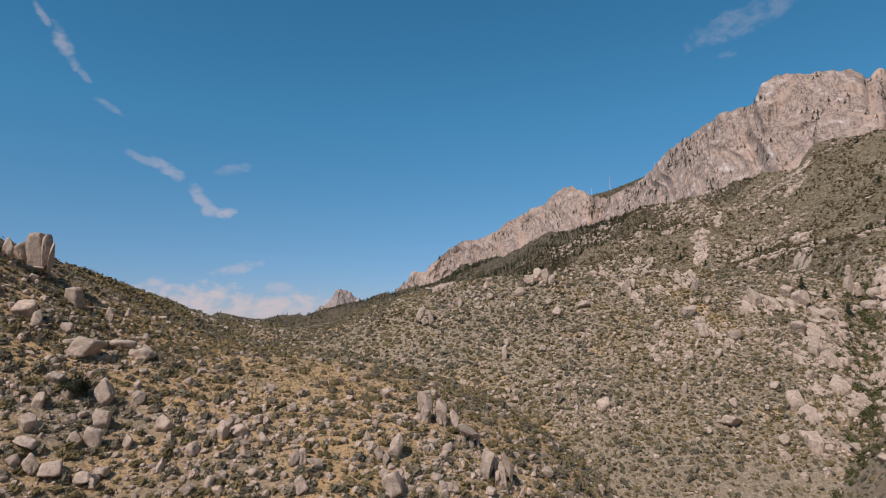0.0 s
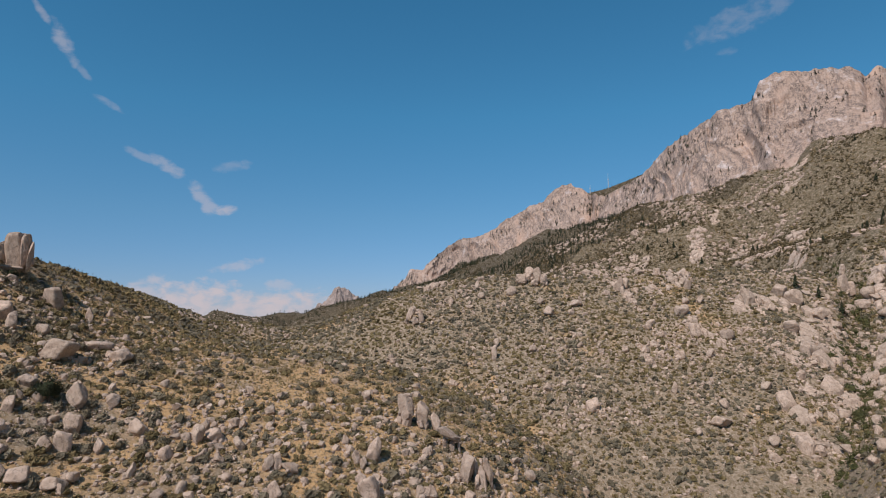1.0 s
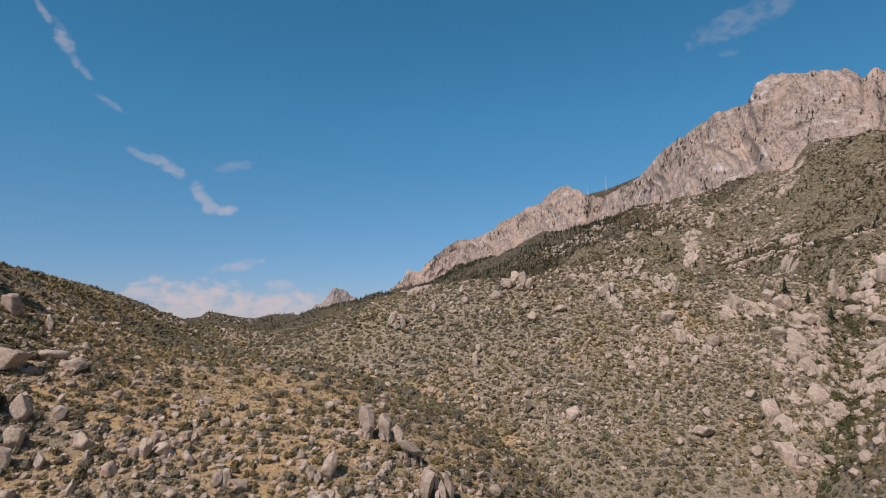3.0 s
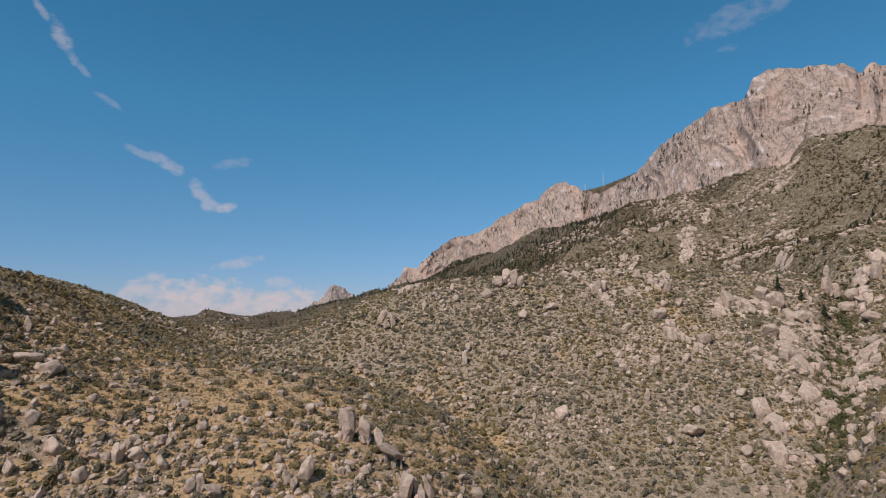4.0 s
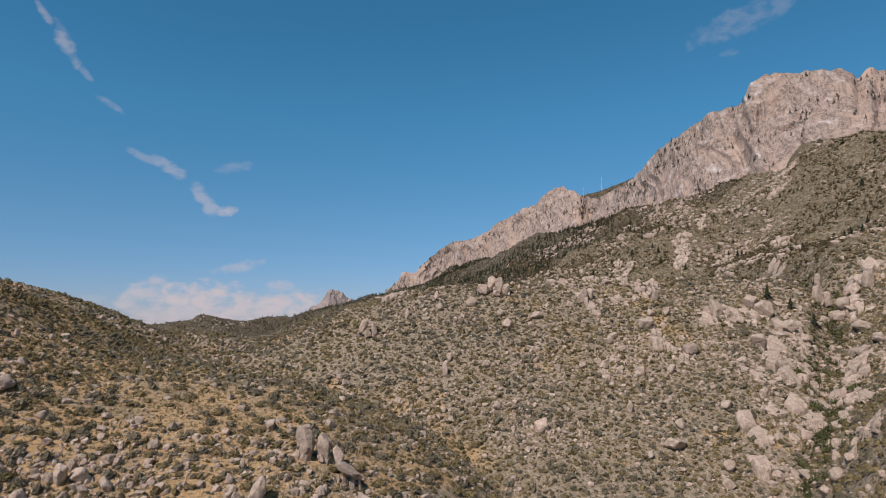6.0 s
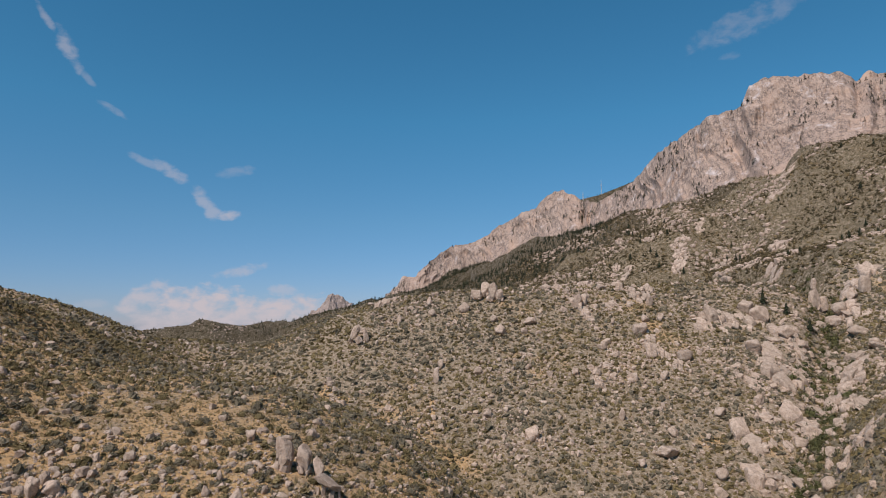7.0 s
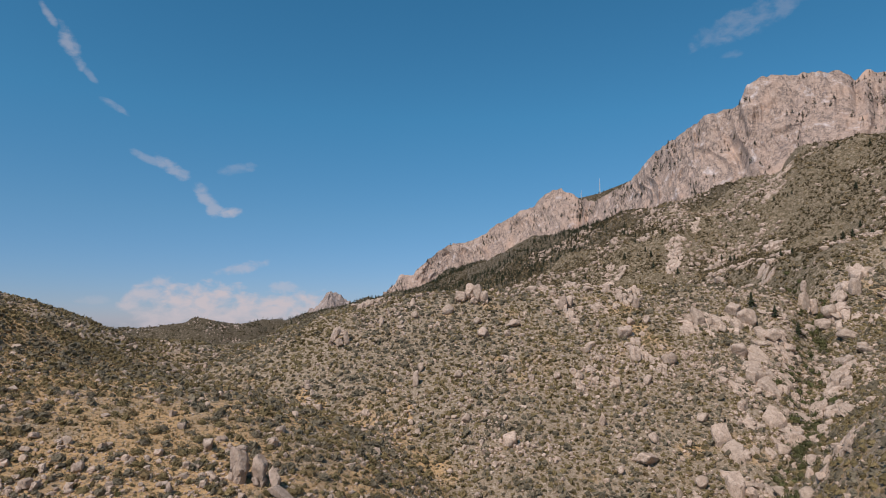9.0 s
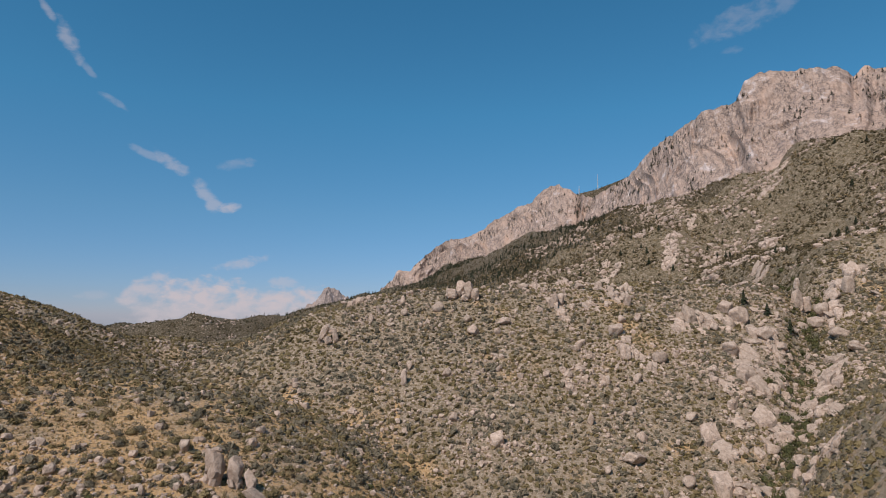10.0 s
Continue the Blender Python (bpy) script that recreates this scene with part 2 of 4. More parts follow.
def granite(name, tone=(1.0, 1.0, 1.0), streaks=False):
    m, t, b = material(name, 0.88)
    base = ramp(t, noise_node(t, 0.8, 8, 0.65), [(0.28, (0.31, 0.235, 0.18)), (0.5, (0.46, 0.365, 0.295)), (0.72, (0.58, 0.48, 0.40))])
    info = t.nodes.new("ShaderNodeObjectInfo").outputs["Random"]
    base = blend(t, 1.0, base, ramp(t, info, [(0.0, (0.84 * tone[0], 0.82 * tone[1], 0.80 * tone[2])), (1.0, (1.06 * tone[0], 1.02 * tone[1], 1.0 * tone[2]))]), "MULTIPLY")
    lichen = grey(t, noise_node(t, 2.4, 6, 0.7), 0.58, 0.70)
    c = blend(t, lichen, base, (0.17, 0.14, 0.115))
    # joints and cracks
    size = 0.55 if not streaks else 0.12
    k = t.nodes.new("ShaderNodeMath")
    k.operation = "ABSOLUTE"
    j = t.nodes.new("ShaderNodeMath")
    j.operation = "SUBTRACT"
    j.inputs[1].default_value = 0.5
    t.links.new(noise_node(t, size, 5, 0.6, (1, 1, 0.55)), j.inputs[0])
    t.links.new(j.outputs[0], k.inputs[0])
    c = blend(t, ramp(t, k.outputs[0], [(0.004, (0.45, 0.45, 0.45)), (0.018, (0, 0, 0))]), c, (0.12, 0.095, 0.08))
    if streaks:
        c = blend(t, grey(t, noise_node(t, 1.0, 7, 0.7, (0.10, 0.10, 0.035)), 0.55, 0.66), c, (0.34, 0.26, 0.225))
        # thin dark joints that run down the face
        for wide, stretch in ((0.010, (0.09, 0.09, 0.022)), (0.012, (0.05, 0.05, 0.05))):
            far, near = t.nodes.new("ShaderNodeMath"), t.nodes.new("ShaderNodeMath")
            near.operation, far.operation = "SUBTRACT", "ABSOLUTE"
            near.inputs[1].default_value = 0.5
            t.links.new(noise_node(t, 1.0, 6, 0.62, stretch), near.inputs[0])
            t.links.new(near.outputs[0], far.inputs[0])
            c = blend(t, ramp(t, far.outputs[0], [(wide * 0.4, (0.8, 0.8, 0.8)), (wide * 1.6, (0, 0, 0))]), c, (0.15, 0.115, 0.10))
        c = blend(t, grey(t, noise_node(t, 0.022, 6, 0.65), 0.52, 0.66), c, (0.52, 0.365, 0.28))
        c = blend(t, grey(t, noise_node(t, 0.05, 7, 0.7), 0.57, 0.70), c, (0.64, 0.55, 0.52))
    t.links.new(c, b.inputs["Base Color"])
    bump(t, b, noise_node(t, 1.6 if not streaks else 0.22, 9, 0.75), 0.8, 0.35 if not streaks else 2.2)
    return m


def leafy(name, dark, light, dry, scale=0.35):
    m, t, b = material(name, 0.85)
    isl = t.nodes.new("ShaderNodeNewGeometry").outputs["Random Per Island"]
    c = ramp(t, isl, [(0.0, dark), (1.0, light)])
    c = blend(t, grey(t, noise_node(t, scale, 3, 0.6), 0.45, 0.68), c, dry)
    # shade in the gaps between the sprays of leaves, put into the colour by noise
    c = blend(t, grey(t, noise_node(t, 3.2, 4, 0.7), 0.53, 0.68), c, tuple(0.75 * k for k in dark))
    t.links.new(c, b.inputs["Base Color"])
    b.inputs["Specular IOR Level"].default_value = 0.15
    bump(t, b, noise_node(t, 3.2, 4, 0.7), 0.8, 0.3)
    return m


M_GROUND = ground_material("pale_gravel_soil", 0.57, 0.57)
M_BRUSHLAND = ground_material("brushland_soil", 0.62, 0.42, 1.0, True)
M_WOODED = ground_material("wooded_slope_soil", 0.70, 0.26, 0.55, True)
M_MEADOW = ground_material("straw_meadow_soil", 0.36, 0.62)
M_GRANITE = granite("weathered_granite", (1.08, 1.06, 1.05))
M_PALE = granite("fresh_granite", (1.14, 1.12, 1.10))
M_CLIFF = granite("cliff_granite", (0.96, 0.92, 0.925), True)
# the far peak's bluish tone puts distance haze into the rock colour
M_PEAK = granite("haze_tinted_granite", (0.88, 0.90, 0.98), True)
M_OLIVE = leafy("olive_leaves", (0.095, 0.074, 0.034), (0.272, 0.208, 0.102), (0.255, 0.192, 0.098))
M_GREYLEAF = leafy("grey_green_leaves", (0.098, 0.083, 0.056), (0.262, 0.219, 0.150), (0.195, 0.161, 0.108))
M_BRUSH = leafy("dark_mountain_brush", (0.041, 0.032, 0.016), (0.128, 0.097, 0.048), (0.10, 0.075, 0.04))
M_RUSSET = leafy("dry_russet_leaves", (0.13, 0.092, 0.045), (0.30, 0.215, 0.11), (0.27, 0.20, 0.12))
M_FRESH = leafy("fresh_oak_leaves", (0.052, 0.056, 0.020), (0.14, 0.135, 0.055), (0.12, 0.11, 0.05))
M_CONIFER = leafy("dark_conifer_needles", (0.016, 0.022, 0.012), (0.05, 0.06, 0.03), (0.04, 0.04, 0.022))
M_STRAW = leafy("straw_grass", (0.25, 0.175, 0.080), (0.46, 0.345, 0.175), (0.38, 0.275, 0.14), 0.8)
M_TWIG, _t, _b = material("grey_bark")
_b.inputs["Base Color"].default_value = (0.11, 0.09, 0.07, 1)
M_STEEL, _t, _b = material("galvanised_steel", 0.45)
_b.inputs["Base Color"].default_value, _b.inputs["Metallic"].default_value = (0.72, 0.72, 0.72, 1), 0.3

# ---- mesh helpers ----
rng = np.random.default_rng(7)


def mesh_from(name, verts, faces, mat, smooth=False):
    """One mesh from arrays of verts and of triangles or quads."""
    verts, faces = np.asarray(verts, np.float32), np.asarray(faces, np.int32)
    me = bpy.data.meshes.new(name)
    k = faces.shape[1]
    me.vertices.add(len(verts))
    me.vertices.foreach_set("co", verts.ravel())
    me.loops.add(faces.size)
    me.loops.foreach_set("vertex_index", faces.ravel())
    me.polygons.add(len(faces))
    me.polygons.foreach_set("loop_start", np.arange(0, faces.size, k, dtype=np.int32))
    me.polygons.foreach_set("use_smooth", np.full(len(faces), smooth))
    me.update(calc_edges=True)
    me.validate()
    me.materials.append(mat)
    return me


def grid_faces(rows, cols):
    i = np.arange(rows - 1)[:, None] * cols + np.arange(cols - 1)[None, :]
    return np.stack([i, i + 1, i + cols + 1, i + cols], -1).reshape(-1, 4)


def sphere_arrays(level):
    bm = bmesh.new()
    bmesh.ops.create_icosphere(bm, subdivisions=level, radius=1.0)
    v = np.array([x.co[:] for x in bm.verts])
    f = np.array([[x.index for x in p.verts] for p in bm.faces])
    bm.free()
    return v, f


BALL = {k: sphere_arrays(k) for k in (1, 2, 3, 4)}
BALL[0] = (np.array([(1, 0, 0), (0, 1, 0), (-1, 0, 0), (0, -1, 0), (0, 0, 1), (0, 0, -1)], float),
           np.array([(0, 1, 4), (1, 2, 4), (2, 3, 4), (3, 0, 4), (1, 0, 5), (2, 1, 5), (3, 2, 5), (0, 3, 5)]))


def rock_arrays(level, seed, cuts=9, rough=0.10, round_=0.10, joint=(0.5, 0.78), turned=0.5):
    """A weathered block of about unit half size: a ball cut by planes, with soft edges and pits."""
    g = np.random.default_rng(seed)
    d, f = BALL[level]
    r = np.ones(len(d)) * 1.15
    joints = euler(*g.uniform(-turned, turned, 3))
    for k in range(cuts):
        # most faces follow three joint sets, the rest break at random
        n = joints[k % 3] * (1 if (k // 3) % 2 else -1) + g.normal(0, 0.22, 3) if k < 6 else g.normal(size=3)
        n = n / np.linalg.norm(n)
        off = g.uniform(*joint) if k < 6 else g.uniform(0.72, 1.0)
        c = d @ n
        lim = off / np.maximum(c, 1e-3)
        lim = np.where(c > 0.05, lim, 9.0)
        r = -round_ * np.logaddexp(-r / round_, -np.minimum(lim, 9.0) / round_)
    o = g.uniform(-50, 50, 3)
    r = r * (1 + rough * fbm(d[:, 0] * 1.4 + o[0], d[:, 1] * 1.4 + o[1], d[:, 2] * 1.4 + o[2], seed=3, octaves=4 if level > 2 else 2))
    if level > 2:
        crack = ridged(d[:, 0] * 1.1 + o[1], d[:, 1] * 1.1 + o[2], d[:, 2] * 0.8 + o[0], seed=11, octaves=2)
        r = r - 0.13 * np.clip(crack - 1.05, 0, 0.5)
    v = d * r[:, None]
    v -= (v.max(0) + v.min(0)) / 2
    return v / (v.max(0) - v.min(0)) * 2, f


def euler(rx, ry, rz):
    return np.array(Euler((rx, ry, rz)).to_matrix())


def scatter_mesh(name, places, variants, mat, smooth=False):
    """places: arrays x, y, z, sx, sy, sz, turn, tip; variants: list of (verts, faces). One joined mesh."""
    vs, fs, base = [], [], 0
    pick = rng.integers(0, len(variants), len(places))
    for k, (v, f) in enumerate(variants):
        p = places[pick == k]
        if not len(p):
            continue
        c, s = np.cos(p[:, 6])[:, None], np.sin(p[:, 6])[:, None]
        q = v[None] * p[:, None, 3:6]
        a, e = np.cos(p[:, 7])[:, None], np.sin(p[:, 7])[:, None]
        q = np.stack([q[..., 0], q[..., 1] * a - q[..., 2] * e, q[..., 1] * e + q[..., 2] * a], -1)
        q = np.stack([q[..., 0] * c - q[..., 1] * s, q[..., 0] * s + q[..., 1] * c, q[..., 2]], -1) + p[:, None, :3]
        vs.append(q.reshape(-1, 3))
        fs.append((f[None] + (np.arange(len(p)) * len(v))[:, None, None]).reshape(-1, 3) + base)
        base += q.shape[0] * q.shape[1]
    return mesh_from(name, np.concatenate(vs), np.concatenate(fs), mat, smooth)


def part(name, me, parent, label="", m=None):
    ob = new(name, me)
    ob.parent = parent
    if m is not None:
        ob.matrix_basis = m
    return tagged(ob, label)


# ---- ground sheet ----
def axis(a, b, step, lo, hi, growth=1.035):
    mid = list(np.arange(a, b, step))
    out, s, v = [], step, b
    while v < hi:
        out.append(v)
        s *= growth
        v += s
    back, s, v = [], step, a - step
    while v > lo:
        back.append(v)
        s *= growth
        v -= s
    return np.array([lo] + back[::-1] + mid + out + [hi])


gx, gy = axis(-125, 240, 1.95, -3300, 3300, 1.05), axis(82, 300, 1.75, -2600, 3600, 1.034)
GX, GY = np.meshgrid(gx, gy)
GZ = ground_z(GX, GY)


def sheet_z(x, y):
    """Height of the ground sheet itself, between its corners."""
    x, y = np.asarray(x, float), np.asarray(y, float)
    i, j = np.clip(np.searchsorted(gx, x) - 1, 0, len(gx) - 2), np.clip(np.searchsorted(gy, y) - 1, 0, len(gy) - 2)
    u, v = (x - gx[i]) / (gx[i + 1] - gx[i]), (y - gy[j]) / (gy[j + 1] - gy[j])
    return (GZ[j, i] * (1 - u) + GZ[j, i + 1] * u) * (1 - v) + (GZ[j + 1, i] * (1 - u) + GZ[j + 1, i + 1] * u) * v


ground = new("ground", mesh_from("ground", np.stack([GX, GY, GZ], -1).reshape(-1, 3), grid_faces(len(gy), len(gx)), M_GROUND, True))
# soil by area: pale gravel near by, straw meadow on the knoll's shoulder, brush on the mountainside
ground.data.materials.append(M_BRUSHLAND)
ground.data.materials.append(M_MEADOW)
ground.data.materials.append(M_WOODED)
cx, cy = (GX[:-1, :-1] + GX[1:, 1:]) / 2, (GY[:-1, :-1] + GY[1:, 1:]) / 2
soil_no = np.where((cy > 296) | (cx > 250) | (cx < -190), 1, 0)
soil_no = np.where((cy > 640 + 25 * vnoise(cx / 30, cy / 30, seed=24)) | ((cx < 40) & (cy > 330)), 3, soil_no)
soil_no = np.where(np.hypot((cx + 48) / 78, (cy - 140) / 78) + 0.3 * vnoise(cx / 5, cy / 5, seed=23) < 1, 2, soil_no)
ground.data.polygons.foreach_set("material_index", soil_no.ravel().astype(np.int32))
tagged(ground, "dry tan mountainside with gravel, straw grass and gullies", "hillside", kind="structure")

# ---- the granite cliffs ----
TOP = [(-96, 1275, 124.0), (-71, 1262, 138.0), (-63, 1258, 155.7), (-35, 1250, 157.4), (-9, 1243, 184.8), (16, 1235, 202.9), (44, 1226, 218.6), (76, 1216, 220.6), (102, 1205, 231.2), (124, 1195, 249.4), (146, 1185, 256.5), (171, 1172, 273.7), (190, 1160, 275.7), (205, 1145, 291.9), (224, 1128, 303.1), (234, 1115, 300.3), (257, 1100, 282.8),
       (262, 1045, 265), (272, 1000, 259), (296, 940, 271), (316, 830, 297), (339, 745, 311), (363, 716, 312), (369, 705, 333),
       (391, 700, 342), (428, 692, 341), (471, 690, 341), (481, 690, 333), (491, 690, 344), (520, 690, 342), (580, 680, 350), (699, 670, 360)]
FOOT = [(-101, 1240, 90), (16, 1190, 105), (104, 1120, 115), (173, 1030, 125), (222, 900, 135), (252, 780, 145), (292, 650, 150),
        (322, 585, 160), (340, 545, 172), (361, 505, 186), (407, 480, 200), (488, 470, 210)]


def along(knots, s):
    k = np.array(knots, float)
    at = np.r_[0, np.cumsum(np.hypot(*np.diff(k[:, :2], axis=0).T))]
    return np.stack([np.interp(s * at[-1], at, k[:, i]) for i in range(3)], -1)


def cliff_mesh():
    cols, face, back = 640, 132, 12
    k = np.array(TOP, float)
    s = np.linspace(0, 1, cols)
    # the foot follows the crest by the plan angle from the valley
    top = along(TOP, s)
    foot = along(FOOT, np.linspace(0, 1, 4000))
    ang_f, ang_t = np.arctan2(foot[:, 0], foot[:, 1]), np.arctan2(top[:, 0], top[:, 1])
    foot = np.stack([np.interp(ang_t, ang_f, foot[:, i]) for i in range(3)], -1)
    run = np.cumsum(np.r_[0, np.hypot(*np.diff(top[:, :2], axis=0).T)])
    out = foot[:, :2] - top[:, :2]
    out = out / np.linalg.norm(out, axis=1)[:, None]
    top[:, 2] += 1.7 * fbm(run / 9, 0, seed=41, octaves=4) + 2 * vnoise(run / 30, 0, seed=43)
    rows = []
    for i in range(face + back):
        if i < back:
            far = (back - i) * 14.0
            p = top.copy()
            p[:, :2] -= out * far
            p[:, 2] -= 0.55 * far
        else:
            v = (i - back) / (face - 1)
            p = top * (1 - v) + foot * v
            # upright upper face, gentler apron below
            w = v ** 1.25
            p[:, :2] = top[:, :2] + (foot[:, :2] - top[:, :2]) * w
            z = p[:, 2]
            wob = 26 * vnoise(z / 45, run / 70, seed=49) + 0.35 * z
            big = ridged((run + wob) / 58, z / 120, seed=51, octaves=2)
            mid = ridged((run + 0.6 * wob) / 16, z / 48, seed=52, octaves=4)
            fine = fbm(run / 4, z / 9, seed=53, octaves=3)
            step = np.abs(((z + 9 * vnoise(run / 45, z / 60, seed=54)) / 23) % 1 - 0.5) * 2
            d = (9.0 * big + 3.0 * mid + 1.1 * fine + 1.0 * step - 5) * min(1, 0.25 + v * 5)
            p[:, :2] += out * d[:, None]
            p[:, 2] += 1.0 * fbm(run / 7, z / 7, seed=55, octaves=2)
        rows.append(p)
    return mesh_from("cliff_face", np.concatenate(rows), grid_faces(face + back, cols), M_CLIFF, False), rows


cliff_me, cliff_rows = cliff_mesh()
cliff = new("granite_cliff", cliff_me)
tagged(cliff, "pink granite mountain cliff with vertical ribs and ledges", "cliff", kind="structure")


def peak_mesh():
    n = 110
    x, y = np.meshgrid(np.linspace(-130, 130, n), np.linspace(-110, 110, n))
    cone = 113 - 1.0 * np.abs(x + 4) * np.where(x < -4, 1.0, 0.6) - 0.8 * np.abs(y)
    side = 82 - 1.0 * np.hypot((x - 52), y * 0.9)
    z = np.maximum(cone, side) + 9 * ridged(x / 34, y / 60, seed=71, octaves=4) - 9
    return mesh_from("peak", np.stack([x - 249, y + 1560, z + 32], -1).reshape(-1, 3), grid_faces(n, n), M_PEAK, False)


tagged(new("rock_peak", peak_mesh()), "distant jagged grey granite summit beyond the ridge", "peak", kind="structure")

# ---- boulders ----
BOULDER_LABELS = ["weathered pinkish granite boulder among shrubs", "pale rounded granite boulder half sunk in the slope", "tall leaning granite block on the dry slope", "flat-topped granite slab lying on the slope"]
seed_no = [100]


def boulder(x, y, w, h, turn=0.0, group="boulders on the slope", pale=0.3):
    """A single granite boulder of that width and height, sunk into the ground."""
    seed_no[0] += 1
    g = np.random.default_rng(seed_no[0])
    v, f = rock_arrays(4 if y < 180 or w * h > 18 else 3, seed_no[0], cuts=int(g.integers(7, 12)), rough=0.09, round_=0.045, joint=(0.5, 0.9), turned=0.8)
    depth = w * g.uniform(0.75, 1.05)
    h *= 0.92
    v = v * np.array([w / 2, depth / 2, h * 0.62])
    v = v @ euler(g.uniform(-0.28, 0.2), g.uniform(-0.28, 0.28), 0).T
    me = mesh_from("boulder", v, f, M_PALE if g.random() < pale else M_GRANITE, True)
    ob = new("boulder", me)
    ob.matrix_basis = pose(x, y, float(sheet_z(x, y)) + h * 0.38, 0, 0, turn)
    lab = BOULDER_LABELS[2] if h > 1.25 * w else BOULDER_LABELS[3] if h < 0.55 * w else BOULDER_LABELS[seed_no[0] % 2]
    return tagged(ob, lab, "boulder", group)


def outcrop(x, y, label, pieces, turn=0.0, mat=M_GRANITE, soft_edge=0.05, broken=4):
    """Several blocks that form one outcrop. pieces: x, y, z offset of the base, width, depth, height, tip, lean, turn."""
    top = new("rock_outcrop")
    top.matrix_basis = pose(x, y, float(sheet_z(x, y)), 0, 0, turn)
    tagged(top, label, "rock outcrop", "granite outcrops")
    for dx, dy, dz, w, d, h, tip, lean, rz in pieces:
        seed_no[0] += 1
        v, f = rock_arrays(4, seed_no[0], cuts=18, rough=0.06, round_=soft_edge, joint=(0.56, 0.86))
        part("block", mesh_from("block", v * np.array([w / 2, d / 2, h / 2]), f, mat), top, "", pose(dx, dy, dz + h / 2, tip, lean, rz))
        # broken pieces leaning round each block
        g = np.random.default_rng(seed_no[0])
        for _ in range(broken):
            a, q = g.uniform(0, 6.28), g.uniform(0.22, 0.45)
            up = g.choice((0.0, 0.0, 0.1, 0.2)) * h
            v, f = rock_arrays(2, seed_no[0] * 7 + _, cuts=10, rough=0.08, round_=0.03)
            part("fragment", mesh_from("fragment", v * np.array([w, d, h * 0.8]) * q / 2 * g.uniform(0.8, 1.3), f, mat), top, "",
                 pose(dx + 0.40 * w * math.cos(a), dy + 0.40 * d * math.sin(a), dz + up + h * q * 0.3 + 0.3, g.uniform(-20, 20), g.uniform(-20, 20), g.uniform(0, 360)))
    return top


def cell_outline(seeds, i, gap):
    """Corners of the Voronoi cell of point i, drawn in by gap."""
    p = seeds[i]
    poly = [p + np.array(c) * 1.6 for c in ((-1, -1), (1, -1), (1, 1), (-1, 1))]
    for j in np.argsort(np.hypot(*(seeds - p).T))[1:16]:
        n = seeds[j] - p
        far = np.linalg.norm(n)
        n = n / far
        lim = n @ p + far / 2 - gap
        out = []
        for a, b in zip(poly, poly[1:] + poly[:1]):
            da, db = n @ a - lim, n @ b - lim
            if da <= 0:
                out.append(a)
            if da * db < 0:
                out.append(a + (b - a) * da / (da - db))
        poly = out
        if len(poly) < 3:
            return None
    return np.array(poly)


